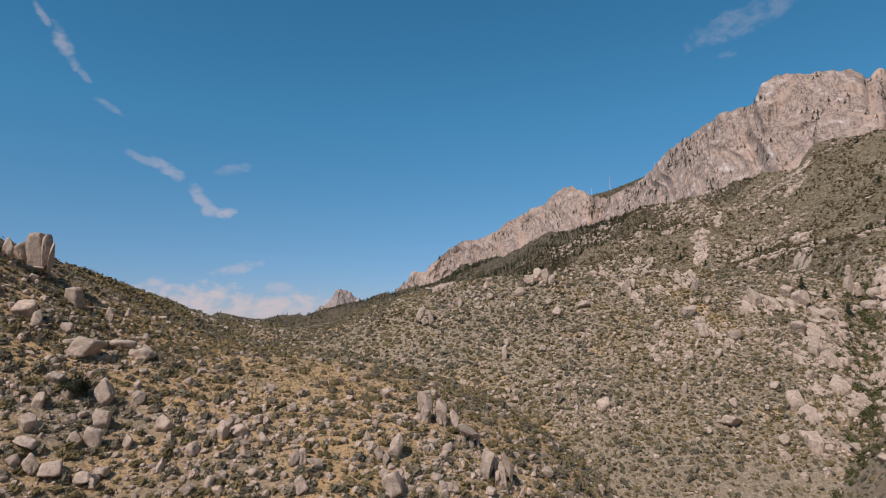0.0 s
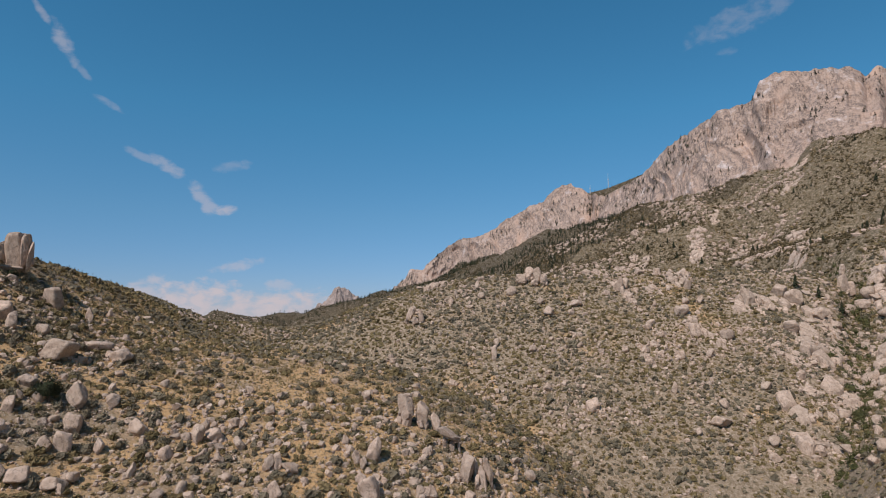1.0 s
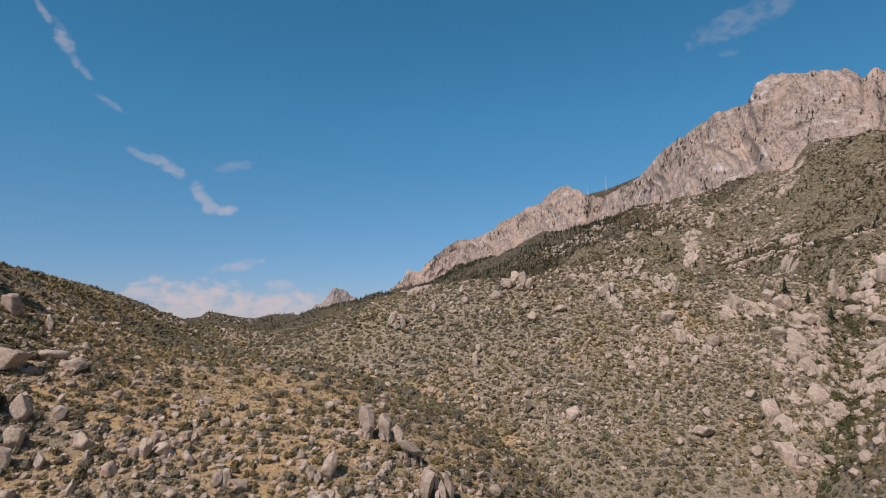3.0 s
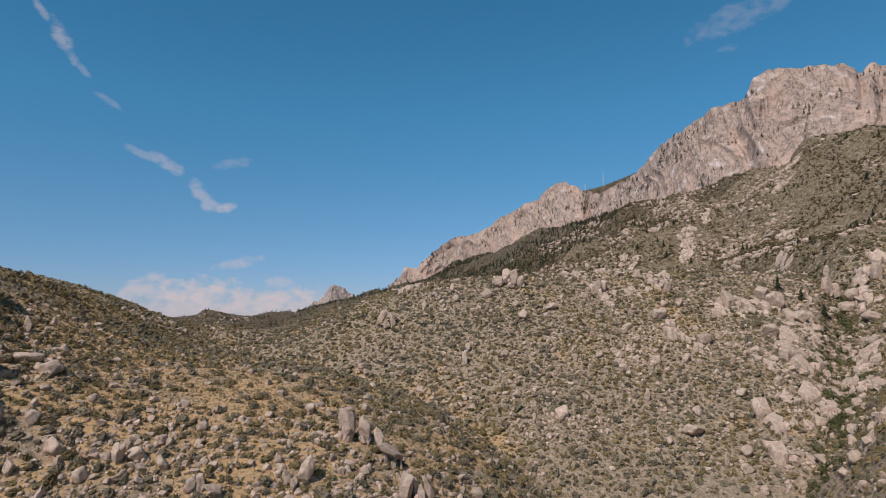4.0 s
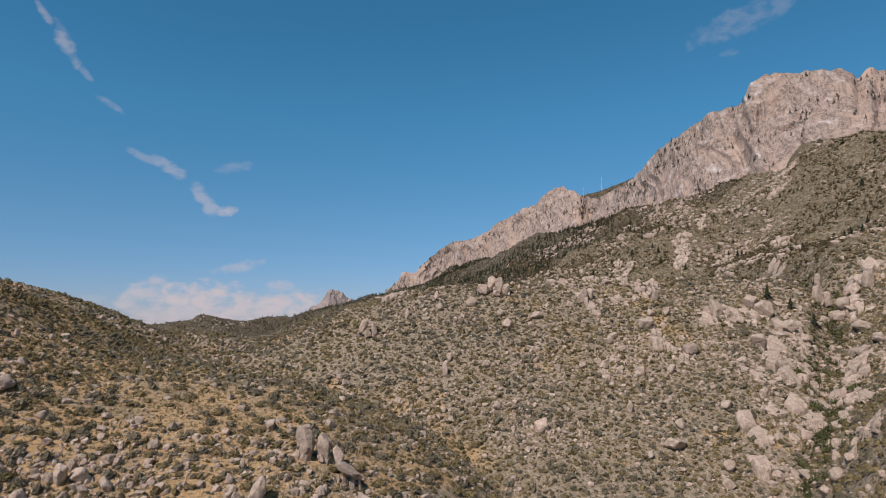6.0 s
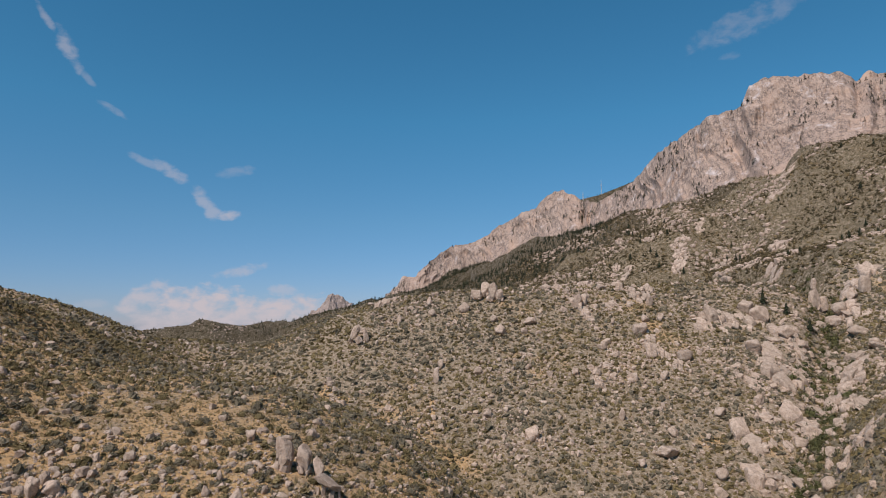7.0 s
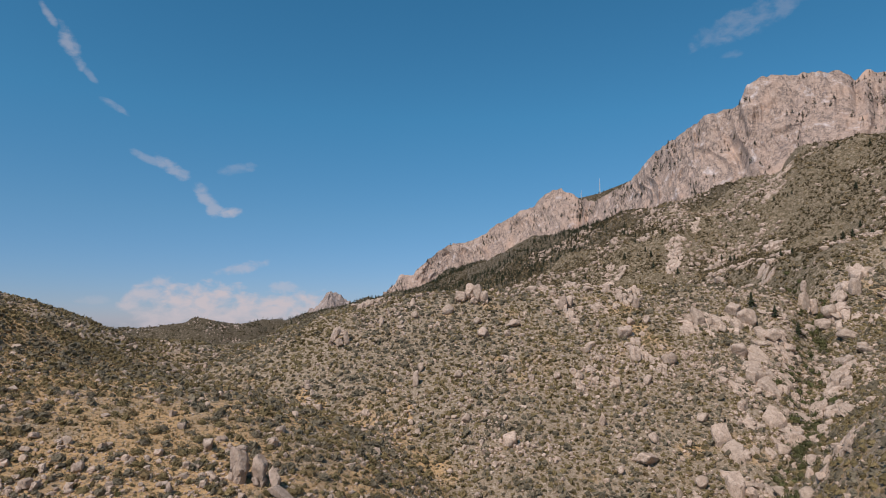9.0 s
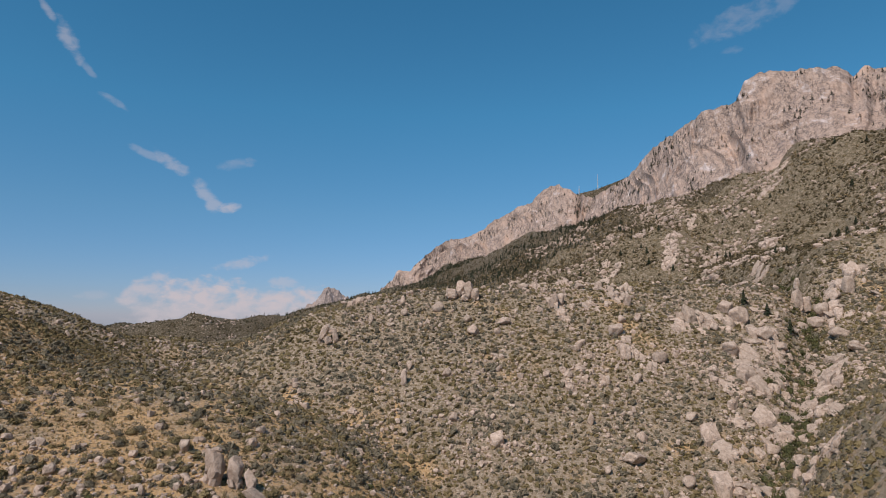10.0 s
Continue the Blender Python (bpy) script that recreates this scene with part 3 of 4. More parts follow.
def bedrock(label, line, wide, size, rise, seed, strike=30.0, mat=None, bare=0.9):
    """Jointed bedrock along a plan line: fitted angular blocks that step up and down and lean with the slope."""
    g = np.random.default_rng(seed)
    mat = mat or M_PALE
    k = np.array(line, float)
    at = np.r_[0, np.cumsum(np.hypot(*np.diff(k, axis=0).T))]
    fine = np.stack([np.interp(np.linspace(0, at[-1], 60), at, k[:, i]) for i in (0, 1)], -1)
    c, sn = math.cos(radians(strike)), math.sin(radians(strike))
    turn = np.array([[c, sn], [-sn, c]])
    scale = np.array([size * 0.95, size * 1.15])
    lo, hi = fine.min(0) - wide, fine.max(0) + wide
    corners = np.array([(a, b) for a in (lo[0], hi[0]) for b in (lo[1], hi[1])]) @ turn.T / scale
    u, v = np.meshgrid(np.arange(corners[:, 0].min(), corners[:, 0].max()), np.arange(corners[:, 1].min(), corners[:, 1].max()))
    seeds = np.stack([u, v], -1).reshape(-1, 2) + g.uniform(-0.5, 0.5, (u.size, 2))
    place = (seeds * scale) @ turn
    off = np.min(np.hypot(place[:, None, 0] - fine[None, :, 0], place[:, None, 1] - fine[None, :, 1]), 1) / wide
    x0, y0 = k.mean(0)
    z0 = float(sheet_z(x0, y0))
    top = new("rock_outcrop")
    top.matrix_basis = pose(x0, y0, z0)
    tagged(top, label, "rock outcrop", "granite outcrops")
    for i in np.nonzero(off < 1)[0]:
        if g.random() > bare * (1 - 0.75 * off[i] ** 2):
            continue
        poly = cell_outline(seeds, i, g.uniform(0.025, 0.08))
        if poly is None:
            continue
        # break each side once, so that no block is a neat prism
        mid = (poly + np.roll(poly, -1, 0)) / 2 + g.normal(0, 0.05, poly.shape)
        ring = np.stack([poly + g.normal(0, 0.03, poly.shape), mid], 1).reshape(-1, 2)
        ring = (ring * scale) @ turn
        cx, cy = ring.mean(0)
        h = rise * (1 - off[i] ** 2) * (0.55 + 0.35 * float(vnoise(cx / 5, cy / 5, seed=seed)) + g.uniform(-0.22, 0.22)) + 0.15
        lean = g.normal(0, 0.12, 2)
        m = len(ring)

        def lid(q, lift):
            ground = float(sheet_z(cx, cy)) * -0.15 + sheet_z(q[:, 0], q[:, 1]) * 1.15
            return ground + lift + (q - (cx, cy)) @ lean

        shoulder, crown = (cx, cy) + (ring - (cx, cy)) * 0.97, (cx, cy) + (ring - (cx, cy)) * g.uniform(0.74, 0.93, (m, 1))
        cap = g.uniform(0.10, 0.30) * size * 0.5
        rows = [np.c_[ring, sheet_z(ring[:, 0], ring[:, 1]) - 1.6], np.c_[shoulder, lid(shoulder, h - cap) + g.normal(0, 0.06 * size, m)], np.c_[crown, lid(crown, h) + g.normal(0, 0.03 * size, m)]]
        vs = np.concatenate(rows + [[(cx, cy, float(lid(np.array([[cx, cy]]), h + 0.05 * size)[0]))]]) - (x0, y0, z0)
        e = np.arange(m)
        nx = (e + 1) % m
        fs = [np.stack([r * m + e, r * m + nx, r * m + m + nx], -1) for r in (0, 1)] + [np.stack([r * m + e, r * m + m + nx, r * m + m + e], -1) for r in (0, 1)]
        fs.append(np.stack([2 * m + e, 2 * m + nx, np.full(m, 3 * m)], -1))
        part("block", mesh_from("block", vs, np.concatenate(fs), mat), top)
    return top


# x, y, width, height of the boulders, area by area
KNOLL_0 = [(-96.4, 139.5, 2.7, 5.2), (-82.3, 142.5, 4.3, 4.7), (-76.7, 146.4, 2.1, 3.4), (-81.4, 123.9, 4.8, 3.9), (-77.8, 122.1, 2.4, 3.6), (-73.8, 125.1, 2.6, 2.3), (-66.5, 118.8, 6.4, 4.1), (-64.6, 128.6, 5.6, 2.6), (-59.1, 126.8, 4.2, 2.5), (-71.1, 131.6, 1.9, 1.5), (-65.4, 108.5, 2.8, 2.0), (-64.6, 105.6, 1.1, 1.7), (-64.2, 102.8, 2.5, 2.6), (-57.1, 109.0, 3.0, 4.5), (-55.1, 104.5, 2.7, 3.2), (-52.7, 112.2, 2.5, 1.8), (-46.0, 107.5, 3.0, 3.1), (-63.0, 98.2, 2.9, 2.7), (-61.8, 98.8, 1.5, 1.4), (-56.4, 99.5, 2.2, 2.3)]
KNOLL_1 = [(-54.3, 100.9, 3.1, 3.3), (-49.7, 102.7, 1.6, 2.6), (-58.7, 92.9, 2.4, 2.8), (-56.2, 93.6, 4.0, 2.2), (-50.6, 96.6, 2.5, 1.4), (-43.1, 99.6, 1.2, 2.2), (-61.4, 95.9, 4.6, 1.4), (-51.7, 94.5, 3.2, 1.9), (-38.1, 100.2, 1.7, 1.3), (-38.1, 97.3, 2.2, 1.6), (-50.3, 94.0, 1.0, 1.9), (-68.4, 114.4, 2.0, 1.1), (-80.4, 118.7, 1.9, 1.3)]
NOSE_0 = [(-36.7, 108.4, 1.9, 3.3), (-34.4, 109.5, 3.2, 2.4), (-36.5, 111.2, 1.5, 2.0), (-29.9, 109.0, 2.1, 2.2), (-32.6, 114.5, 2.0, 1.5), (-22.0, 101.6, 2.1, 2.5), (-10.9, 110.7, 1.6, 2.6), (-9.6, 110.3, 1.3, 2.0), (-8.1, 112.2, 2.3, 4.7), (-7.9, 104.9, 3.9, 3.9), (2.3, 125.5, 2.0, 4.1), (8.2, 112.1, 2.1, 1.6), (0.1, 108.1, 1.7, 1.4), (-12.2, 118.0, 1.0, 2.1), (-23.1, 143.5, 1.5, 1.3), (-12.0, 132.7, 2.3, 2.2), (-13.3, 114.6, 1.4, 1.7), (14.0, 115.7, 1.0, 2.1), (20.0, 125.6, 2.6, 2.0), (-32.2, 105.8, 1.8, 1.0)]
NOSE_1 = [(-20.7, 105.4, 1.4, 1.3), (-40.9, 108.9, 1.3, 1.2), (-87.1, 221.7, 2.0, 2.5), (-77.8, 176.7, 2.2, 1.3), (-78.6, 158.9, 1.4, 1.8), (2.0, 108.2, 1.5, 2.3)]
FACE_0 = [(21.3, 222.1, 2.4, 5.4), (22.6, 228.6, 2.1, 2.8), (34.9, 224.2, 3.1, 2.5), (17.8, 263.9, 2.2, 4.2), (19.0, 256.6, 3.0, 2.7), (12.6, 259.0, 1.7, 1.8), (55.9, 252.7, 5.5, 2.9), (53.3, 247.2, 2.5, 2.4), (75.9, 262.8, 4.0, 6.9), (79.1, 265.0, 3.1, 5.1), (52.0, 228.0, 2.3, 2.0), (67.2, 224.7, 2.6, 2.3), (36.9, 207.2, 2.7, 2.8), (48.9, 197.1, 4.1, 4.3), (76.6, 204.6, 2.0, 4.2), (95.2, 233.5, 3.9, 5.7), (95.8, 222.6, 2.6, 3.5), (105.3, 264.7, 2.7, 4.7), (107.8, 276.6, 3.3, 3.4), (100.9, 272.9, 3.2, 2.9)]
FACE_1 = [(89.7, 199.4, 2.9, 2.7), (90.8, 210.3, 1.4, 1.8), (72.4, 227.5, 1.9, 1.6), (99.8, 253.4, 3.0, 3.1), (105.6, 253.7, 2.5, 3.6), (79.3, 237.8, 2.8, 2.1), (106.5, 232.9, 5.0, 3.6), (95.7, 247.1, 5.3, 4.3), (44.5, 246.6, 4.5, 3.9), (42.8, 255.5, 3.0, 2.7), (31.6, 261.6, 4.4, 3.7), (85.5, 192.7, 6.7, 3.2), (77.3, 188.8, 2.1, 2.2), (90.0, 181.5, 1.7, 3.3), (6.9, 253.2, 2.1, 3.6), (8.7, 258.6, 1.7, 3.2), (87.4, 252.6, 1.7, 2.2), (66.3, 279.9, 4.3, 3.0), (89.6, 278.6, 4.2, 2.5)]
RAVINE_0 = [(125.4, 254.8, 4.7, 7.6), (122.2, 255.6, 3.0, 3.6), (129.5, 254.6, 2.3, 3.6), (141.9, 262.2, 6.1, 5.0), (144.3, 256.5, 7.2, 6.3), (148.5, 247.6, 5.7, 4.3), (154.5, 250.9, 3.3, 2.6), (153.7, 244.8, 4.5, 3.0), (130.9, 202.4, 5.8, 4.1), (180.0, 269.0, 6.3, 4.7), (184.6, 270.9, 6.3, 6.2), (192.2, 274.9, 4.6, 5.3), (198.2, 275.5, 4.6, 7.3), (177.9, 251.5, 7.1, 3.9), (175.2, 237.3, 3.9, 2.9), (117.4, 171.2, 1.9, 2.6), (116.8, 162.4, 1.8, 3.0), (111.2, 170.1, 2.4, 1.5), (109.0, 156.6, 4.4, 3.1), (112.9, 158.3, 3.0, 2.1)]
RAVINE_1 = [(105.9, 156.7, 3.2, 2.8), (97.0, 184.9, 3.5, 3.4), (133.0, 251.9, 3.8, 3.1), (132.9, 238.4, 5.9, 4.5), (106.7, 207.2, 4.0, 2.5), (125.2, 198.3, 4.1, 3.3), (118.4, 159.3, 2.5, 2.1), (116.9, 153.7, 3.1, 2.5), (122.6, 162.2, 1.5, 1.9), (146.2, 213.4, 2.4, 3.3), (123.7, 179.8, 2.0, 2.1)]
for area in (KNOLL_0, KNOLL_1, NOSE_0, NOSE_1):
    for k, (x, y, w, h) in enumerate(area):
        boulder(x, y, w, h, (k * 67) % 50 - 25, "boulders on the near knoll", 0.65)
for area in (FACE_0, FACE_1):
    for k, (x, y, w, h) in enumerate(area):
        boulder(x, y, w, h, (k * 67) % 50 - 25, "boulders on the far slope", 0.6)
for area in (RAVINE_0, RAVINE_1):
    for k, (x, y, w, h) in enumerate(area):
        boulder(x, y, w, h, (k * 67) % 50 - 25, "boulders along the ravine", 0.85)

ROCKS = [rock_arrays(3, 3000 + k, cuts=9, rough=0.09, round_=0.045, joint=(0.5, 0.9), turned=0.8) for k in range(10)]
ROCKS = [(mesh_from("boulder", v, f, M_PALE if k % 2 else M_GRANITE, True)) for k, (v, f) in enumerate(ROCKS)]


def knoll_boulders():
    """Middling boulders scattered between the large ones on the knoll."""
    g = np.random.default_rng(77)
    for k in range(72):
        x, y = (g.uniform(-78, -22), g.uniform(88, 126)) if k < 57 else (g.uniform(-22, 22), g.uniform(98, 134))
        if x < -0.74 * y - 8 or (abs(x + 22) < 16 and abs(y - 132) < 14):
            continue
        w = 0.45 * 2.6 ** g.random() ** 1.4
        h = w * g.uniform(0.55, 1.1)
        ob = new("boulder", ROCKS[k % 10])
        ob.matrix_basis = pose(x, y, float(sheet_z(x, y)) + h * 0.3, g.uniform(-12, 12), g.uniform(-16, 16), g.uniform(0, 360)) @ Matrix.Diagonal((w, w * 0.85, h, 1))
        tagged(ob, BOULDER_LABELS[k % 2], "boulder", "boulders on the near knoll")


knoll_boulders()

outcrop(-95.6, 146.5, "tall crowned granite outcrop split into upright slabs", [
    (-1.9, 0.2, -1.2, 4.9, 5.0, 9.0, 2, 7, 4), (1.2, 0.5, -1.2, 4.6, 5.2, 9.8, 0, 2, -8), (3.3, 0.0, -0.8, 2.0, 3.8, 9.0, 0, -3, 6),
    (4.5, -0.2, -0.8, 1.1, 2.6, 7.2, 0, 5, 8), (-4.6, -0.4, -1.0, 3.2, 3.0, 3.6, 0, 8, 0), (1.0, -3.0, -0.9, 8.0, 2.4, 1.8, 0, 0, 3)], 0, M_GRANITE, 0.05, 1)
outcrop(-2.8, 124.6, "upright standing granite rock with a dark split boulder", [
    (-0.6, 0, 0.6, 3.2, 2.8, 5.4, 0, -3, 20), (-0.5, 0, -0.9, 2.3, 2.2, 3.4, 0, 3, 40), (-0.4, 0, 4.7, 1.9, 1.7, 1.3, 0, 4, 10), (-1.7, -0.3, -0.6, 1.2, 1.5, 3.4, 0, 5, 0),
    (2.4, 1.1, -0.9, 3.1, 2.5, 5.2, 3, -6, -20)], 0, M_GRANITE, 0.025, 2)
outcrop(4.8, 121.3, "tilted granite slab resting on small stones", [
    (0.0, -0.1, 2.1, 5.2, 2.8, 1.5, 6, 30, 6), (-0.9, 0.4, -0.5, 0.8, 1.1, 3.2, 0, 4, 0), (0.5, 0.5, -0.6, 1.2, 1.2, 2.6, 0, 0, 30),
    (1.8, 0.4, -0.6, 0.5, 1.0, 2.1, 0, -5, 10), (-1.9, 0.5, -0.5, 0.7, 0.9, 2.6, 0, 0, 50)], 0, M_GRANITE, 0.025, 0)
outcrop(9.3, 116.0, "granite outcrop split by dark vertical clefts", [
    (-1.5, -0.6, -0.9, 2.4, 2.8, 6.2, 0, 6, 5), (0.3, 0.9, -1.2, 1.4, 1.8, 5.6, 0, -6, 25), (1.3, -0.2, -1.6, 1.3, 2.0, 4.8, 0, -14, -10),
    (2.4, 0.8, -1.2, 1.5, 2.4, 6.0, 0, -16, 15), (0.2, -0.8, -1.4, 0.9, 1.4, 3.2, 0, 4, 0)], 0, M_GRANITE, 0.03, 1)
outcrop(-23.2, 106.0, "low granite outcrop with dark gaps", [
    (-1.0, 0, -0.4, 1.6, 1.8, 2.8, 0, 6, 12), (0.2, 0.4, -0.4, 1.4, 1.6, 2.9, 0, -6, 40), (2.5, -0.4, -0.4, 3.0, 1.8, 1.6, 0, 16, 0)])
outcrop(-6.7, 243.4, "stacked pale granite blocks on the shrubby slope", [
    (-2.0, 0, 0.8, 2.4, 2.8, 6.0, 4, 24, 10), (1.9, 0.4, -0.6, 2.4, 2.6, 5.6, 0, -8, 30), (-0.4, -1.4, -0.8, 2.8, 2.4, 3.2, 0, 0, 0),
    (0.6, 0.8, 3.0, 4.2, 2.4, 2.2, 0, 18, 5), (-3.4, 0.4, -0.6, 1.8, 2.0, 2.6, 0, 8, 0)], 0, M_PALE)
outcrop(41.4, 269.0, "granite tor of rounded blocks on the hill crest", [
    (-4.6, 0, -0.6, 5.0, 3.6, 4.6, 0, 10, 0), (2.2, 0.6, -0.8, 4.6, 4.0, 7.8, 0, -4, 25), (4.6, -1.2, -0.8, 3.0, 3.0, 5.0, 0, -10, 60),
    (-0.8, 2.0, 1.0, 4.0, 3.0, 6.4, 0, 6, 10), (0.6, -2.4, -1.2, 3.0, 2.4, 2.8, 0, 0, 0)], 0, M_PALE)
outcrop(181.5, 281.5, "pointed reddish granite pinnacle beside the ravine", [
    (-1.4, 0, -1.2, 4.2, 3.6, 9.6, 0, 4, 8), (-0.8, 0.5, 7.0, 2.0, 2.2, 6.0, 0, 3, 20), (2.8, 0.6, -1.2, 4.0, 3.4, 6.4, 0, -10, -15), (-4.2, 0.2, -1.0, 2.4, 2.4, 4.4, 0, 12, 0)], 0, M_PALE)
bedrock("broad stepped granite outcrop of jointed slabs above the ravine", [(140, 237), (135, 228), (130, 219), (129, 210), (131, 205)], 5.8, 5.0, 3.4, 41, 24)
bedrock("row of pale granite slabs along the hill shoulder", [(121, 253), (132, 257), (144, 254), (153, 247)], 4.0, 3.4, 2.6, 42, 40)
bedrock("steep pale granite rib facing the ravine", [(144, 211), (150, 216), (157, 223), (165, 232)], 5.0, 3.2, 3.8, 43, -12)
bedrock("cracked pale granite outcrop low on the slope", [(110, 199), (108, 192), (105, 184)], 4.4, 4.6, 3.4, 44, 16)
bedrock("weathered granite ledges high on the spur", [(184, 263), (190, 272), (197, 281), (206, 285)], 6.0, 3.2, 3.4, 45, 10, None, 0.7)
bedrock("bare white slabs in the dry stream bed", [(139, 212), (136, 208), (133, 204)], 2.0, 2.4, 0.8, 46, 30)
bedrock("bare granite ledges near the hill crest", [(90, 262), (99, 268), (108, 272)], 3.6, 1.9, 2.0, 47, 25, None, 0.6)
bedrock("bare granite ledges breaking the shrubby slope", [(100, 246), (97, 237), (103, 229)], 3.4, 1.8, 1.7, 48, 20, None, 0.6)
bedrock("upright granite fins below the hill crest", [(76, 268), (77, 262), (79, 256)], 2.6, 1.8, 2.6, 49, 8, None, 0.7)
bedrock("pale granite slabs low beside the ravine mouth", [(79, 158), (83, 162), (88, 163)], 3.0, 2.2, 2.2, 50, 10)
bedrock("broken pale slabs stepping down the hill shoulder", [(152, 246), (148, 236), (143, 226)], 3.2, 2.2, 1.5, 51, 35, None, 0.55)
bedrock("pale cracked bedrock between the two ravine outcrops", [(128, 204), (120, 198), (112, 196)], 4.0, 1.7, 1.1, 52, 28, None, 0.33)
bedrock("tumbled granite slabs on the spur", [(112, 158), (118, 160), (123, 166)], 4.0, 2.2, 1.8, 53, -15, None, 0.5)


def mountainside_outcrops():
    """Angular granite outcrops that break through the brush under the cliffs."""
    g = np.random.default_rng(88)
    for k in range(26):
        y = g.uniform(345, 640)
        x = y * g.uniform(0.26, 0.72)
        if x > 330 or sheet_z(x, y) < 84:
            continue
        a, reach = g.uniform(0.3, 1.3), g.uniform(4, 13)
        bedrock("cracked granite outcrop among the mountainside brush", [(x - reach * math.cos(a), y - reach * math.sin(a)), (x, y), (x + reach * math.cos(a), y + reach * math.sin(a))],
                g.uniform(4.5, 8.5), g.uniform(2.6, 4.0), g.uniform(2.0, 4.0), 900 + k, g.uniform(-20, 40), M_PALE if k % 2 else M_GRANITE, 0.72)


mountainside_outcrops()

# ---- loose stones ----
def in_view(x, y):
    return (x < 0.73 * y + 30) & (x > -0.73 * y - 5)


def grassy(x, y):
    """1 in the open straw meadow on the knoll's shoulder."""
    return np.clip(1.25 - np.hypot((x + 27) / 33, (y - 134) / 20) + 0.35 * vnoise(x / 7, y / 7, seed=21), 0, 1)


def sow(count, x0, x1, y0, y1, keep, seed):
    g = np.random.default_rng(seed)
    x, y = g.uniform(x0, x1, count), g.uniform(y0, y1, count)
    ok = in_view(x, y) & (g.random(count) < keep(x, y))
    return x[ok], y[ok], g


def stones(name, label, count, area, keep, seed, lo, hi, sink, mat, level=1):
    x, y, g = sow(count, *area, keep, seed)
    n = len(x)
    s = lo * (hi / lo) ** (g.random(n) ** 2.2)
    sz = s * g.uniform(0.45, 1.15, n)
    p = np.stack([x, y, sheet_z(x, y) + sz * sink, s * g.uniform(0.7, 1.1, n), s * g.uniform(0.6, 1.0, n), sz, g.uniform(0, 6.28, n), g.uniform(-0.3, 0.3, n)], -1)
    ob = new(name, scatter_mesh(name, p, [rock_arrays(level, 900 + seed * 10 + k, cuts=8, rough=0.12, round_=0.04) for k in range(8)], mat))
    return tagged(ob, label, "stones", kind="stuff")


def rocky(x, y):
    bowl = np.where((y > 142) & (x < -2 + 0.25 * (y - 142)) & (y < 250), 0.35, 1.0)
    return np.clip(0.35 + 0.6 * fbm(x / 14, y / 14, seed=31, octaves=3), 0.08, 1) * (1 - 0.85 * grassy(x, y)) * bowl


NEAR = (-200, 235, 78, 300)
SLOPE = (60, 520, 290, 760)
stones("loose_stones", "small pale granite stones scattered between the shrubs", 26000, NEAR, rocky, 1, 0.25, 0.85, 0.2, M_GRANITE)
stones("granite_rubble", "larger granite rubble strewn over the slope", 5000, NEAR, lambda x, y: rocky(x, y) ** 1.5, 2, 0.5, 1.3, 0.2, M_GRANITE, 2)
stones("pale_rubble", "pale granite rubble strewn over the slope", 7000, NEAR, lambda x, y: rocky(x, y) ** 1.5, 4, 0.35, 1.05, 0.25, M_PALE)


def knoll_rocky(x, y):
    return np.clip(0.5 + 0.7 * fbm(x / 9, y / 9, seed=39, octaves=3), 0.15, 1) * (1 - 0.9 * grassy(x, y)) * np.where(y > 132, 0.35, 1.0)


stones("knoll_rubble", "pale rounded granite rubble heaped on the near knoll", 1700, (-100, 30, 82, 160), knoll_rocky, 7, 0.25, 1.15, 0.25, M_PALE, 2)
stones("nose_rubble", "pale broken granite stones on the knoll's rocky nose", 800, (-40, 20, 96, 128), lambda x, y: np.clip(0.5 + 0.8 * fbm(x / 6, y / 6, seed=47, octaves=2), 0.1, 1), 13, 0.25, 0.95, 0.25, M_PALE, 2)
stones("knoll_gravel", "pale small stones strewn over the near knoll", 13000, (-100, 40, 82, 165), knoll_rocky, 8, 0.16, 0.5, 0.2, M_PALE, 1)
stones("slope_stones", "pale stones showing between the slope shrubs", 13000, (-20, 200, 178, 292), lambda x, y: rocky(x, y), 9, 0.22, 0.95, 0.4, M_PALE, 1)
stones("mountainside_rocks", "granite knobs and slabs on the distant mountainside", 17000, SLOPE,
       lambda x, y: np.clip(0.05 + 1.7 * fbm(x / 30, y / 42, seed=33, octaves=3), 0.0, 1), 3, 0.7, 2.6, 0.2, M_GRANITE)

stones("far_hill_rocks", "pale rock knobs on the distant low hill", 1700, (-420, -190, 800, 960), lambda x, y: np.clip(0.1 + 0.9 * fbm(x / 22, y / 30, seed=46, octaves=3), 0, 1), 14, 0.7, 2.2, 0.2, M_GRANITE)


def rim(x, y):
    """1 on the bare rocky rims on both sides of the ravine."""
    b = x - brook_x(y)
    patch = np.clip(0.55 + 0.9 * fbm(x / 11, y / 11, seed=34, octaves=2), 0, 1)
    return (np.exp(-(((b + 11) / 10) ** 2)) + 0.9 * np.exp(-(((b - 13) / 9) ** 2))) * patch


stones("ravine_rubble", "pale broken granite blocks along the ravine rims", 2300, (85, 225, 165, 292), rim, 5, 0.5, 2.2, 0.1, M_PALE, 2)
# bands of bare rock that run down the far slope
stones("ledge_rubble", "pale granite ledges breaking through the shrubs", 5000, (-20, 200, 205, 292),
       lambda x, y: np.clip(2.6 * (ridged(x / 26, y / 60, seed=37, octaves=2) - 0.85), 0, 1), 6, 0.5, 1.9, 0.2, M_PALE, 2)


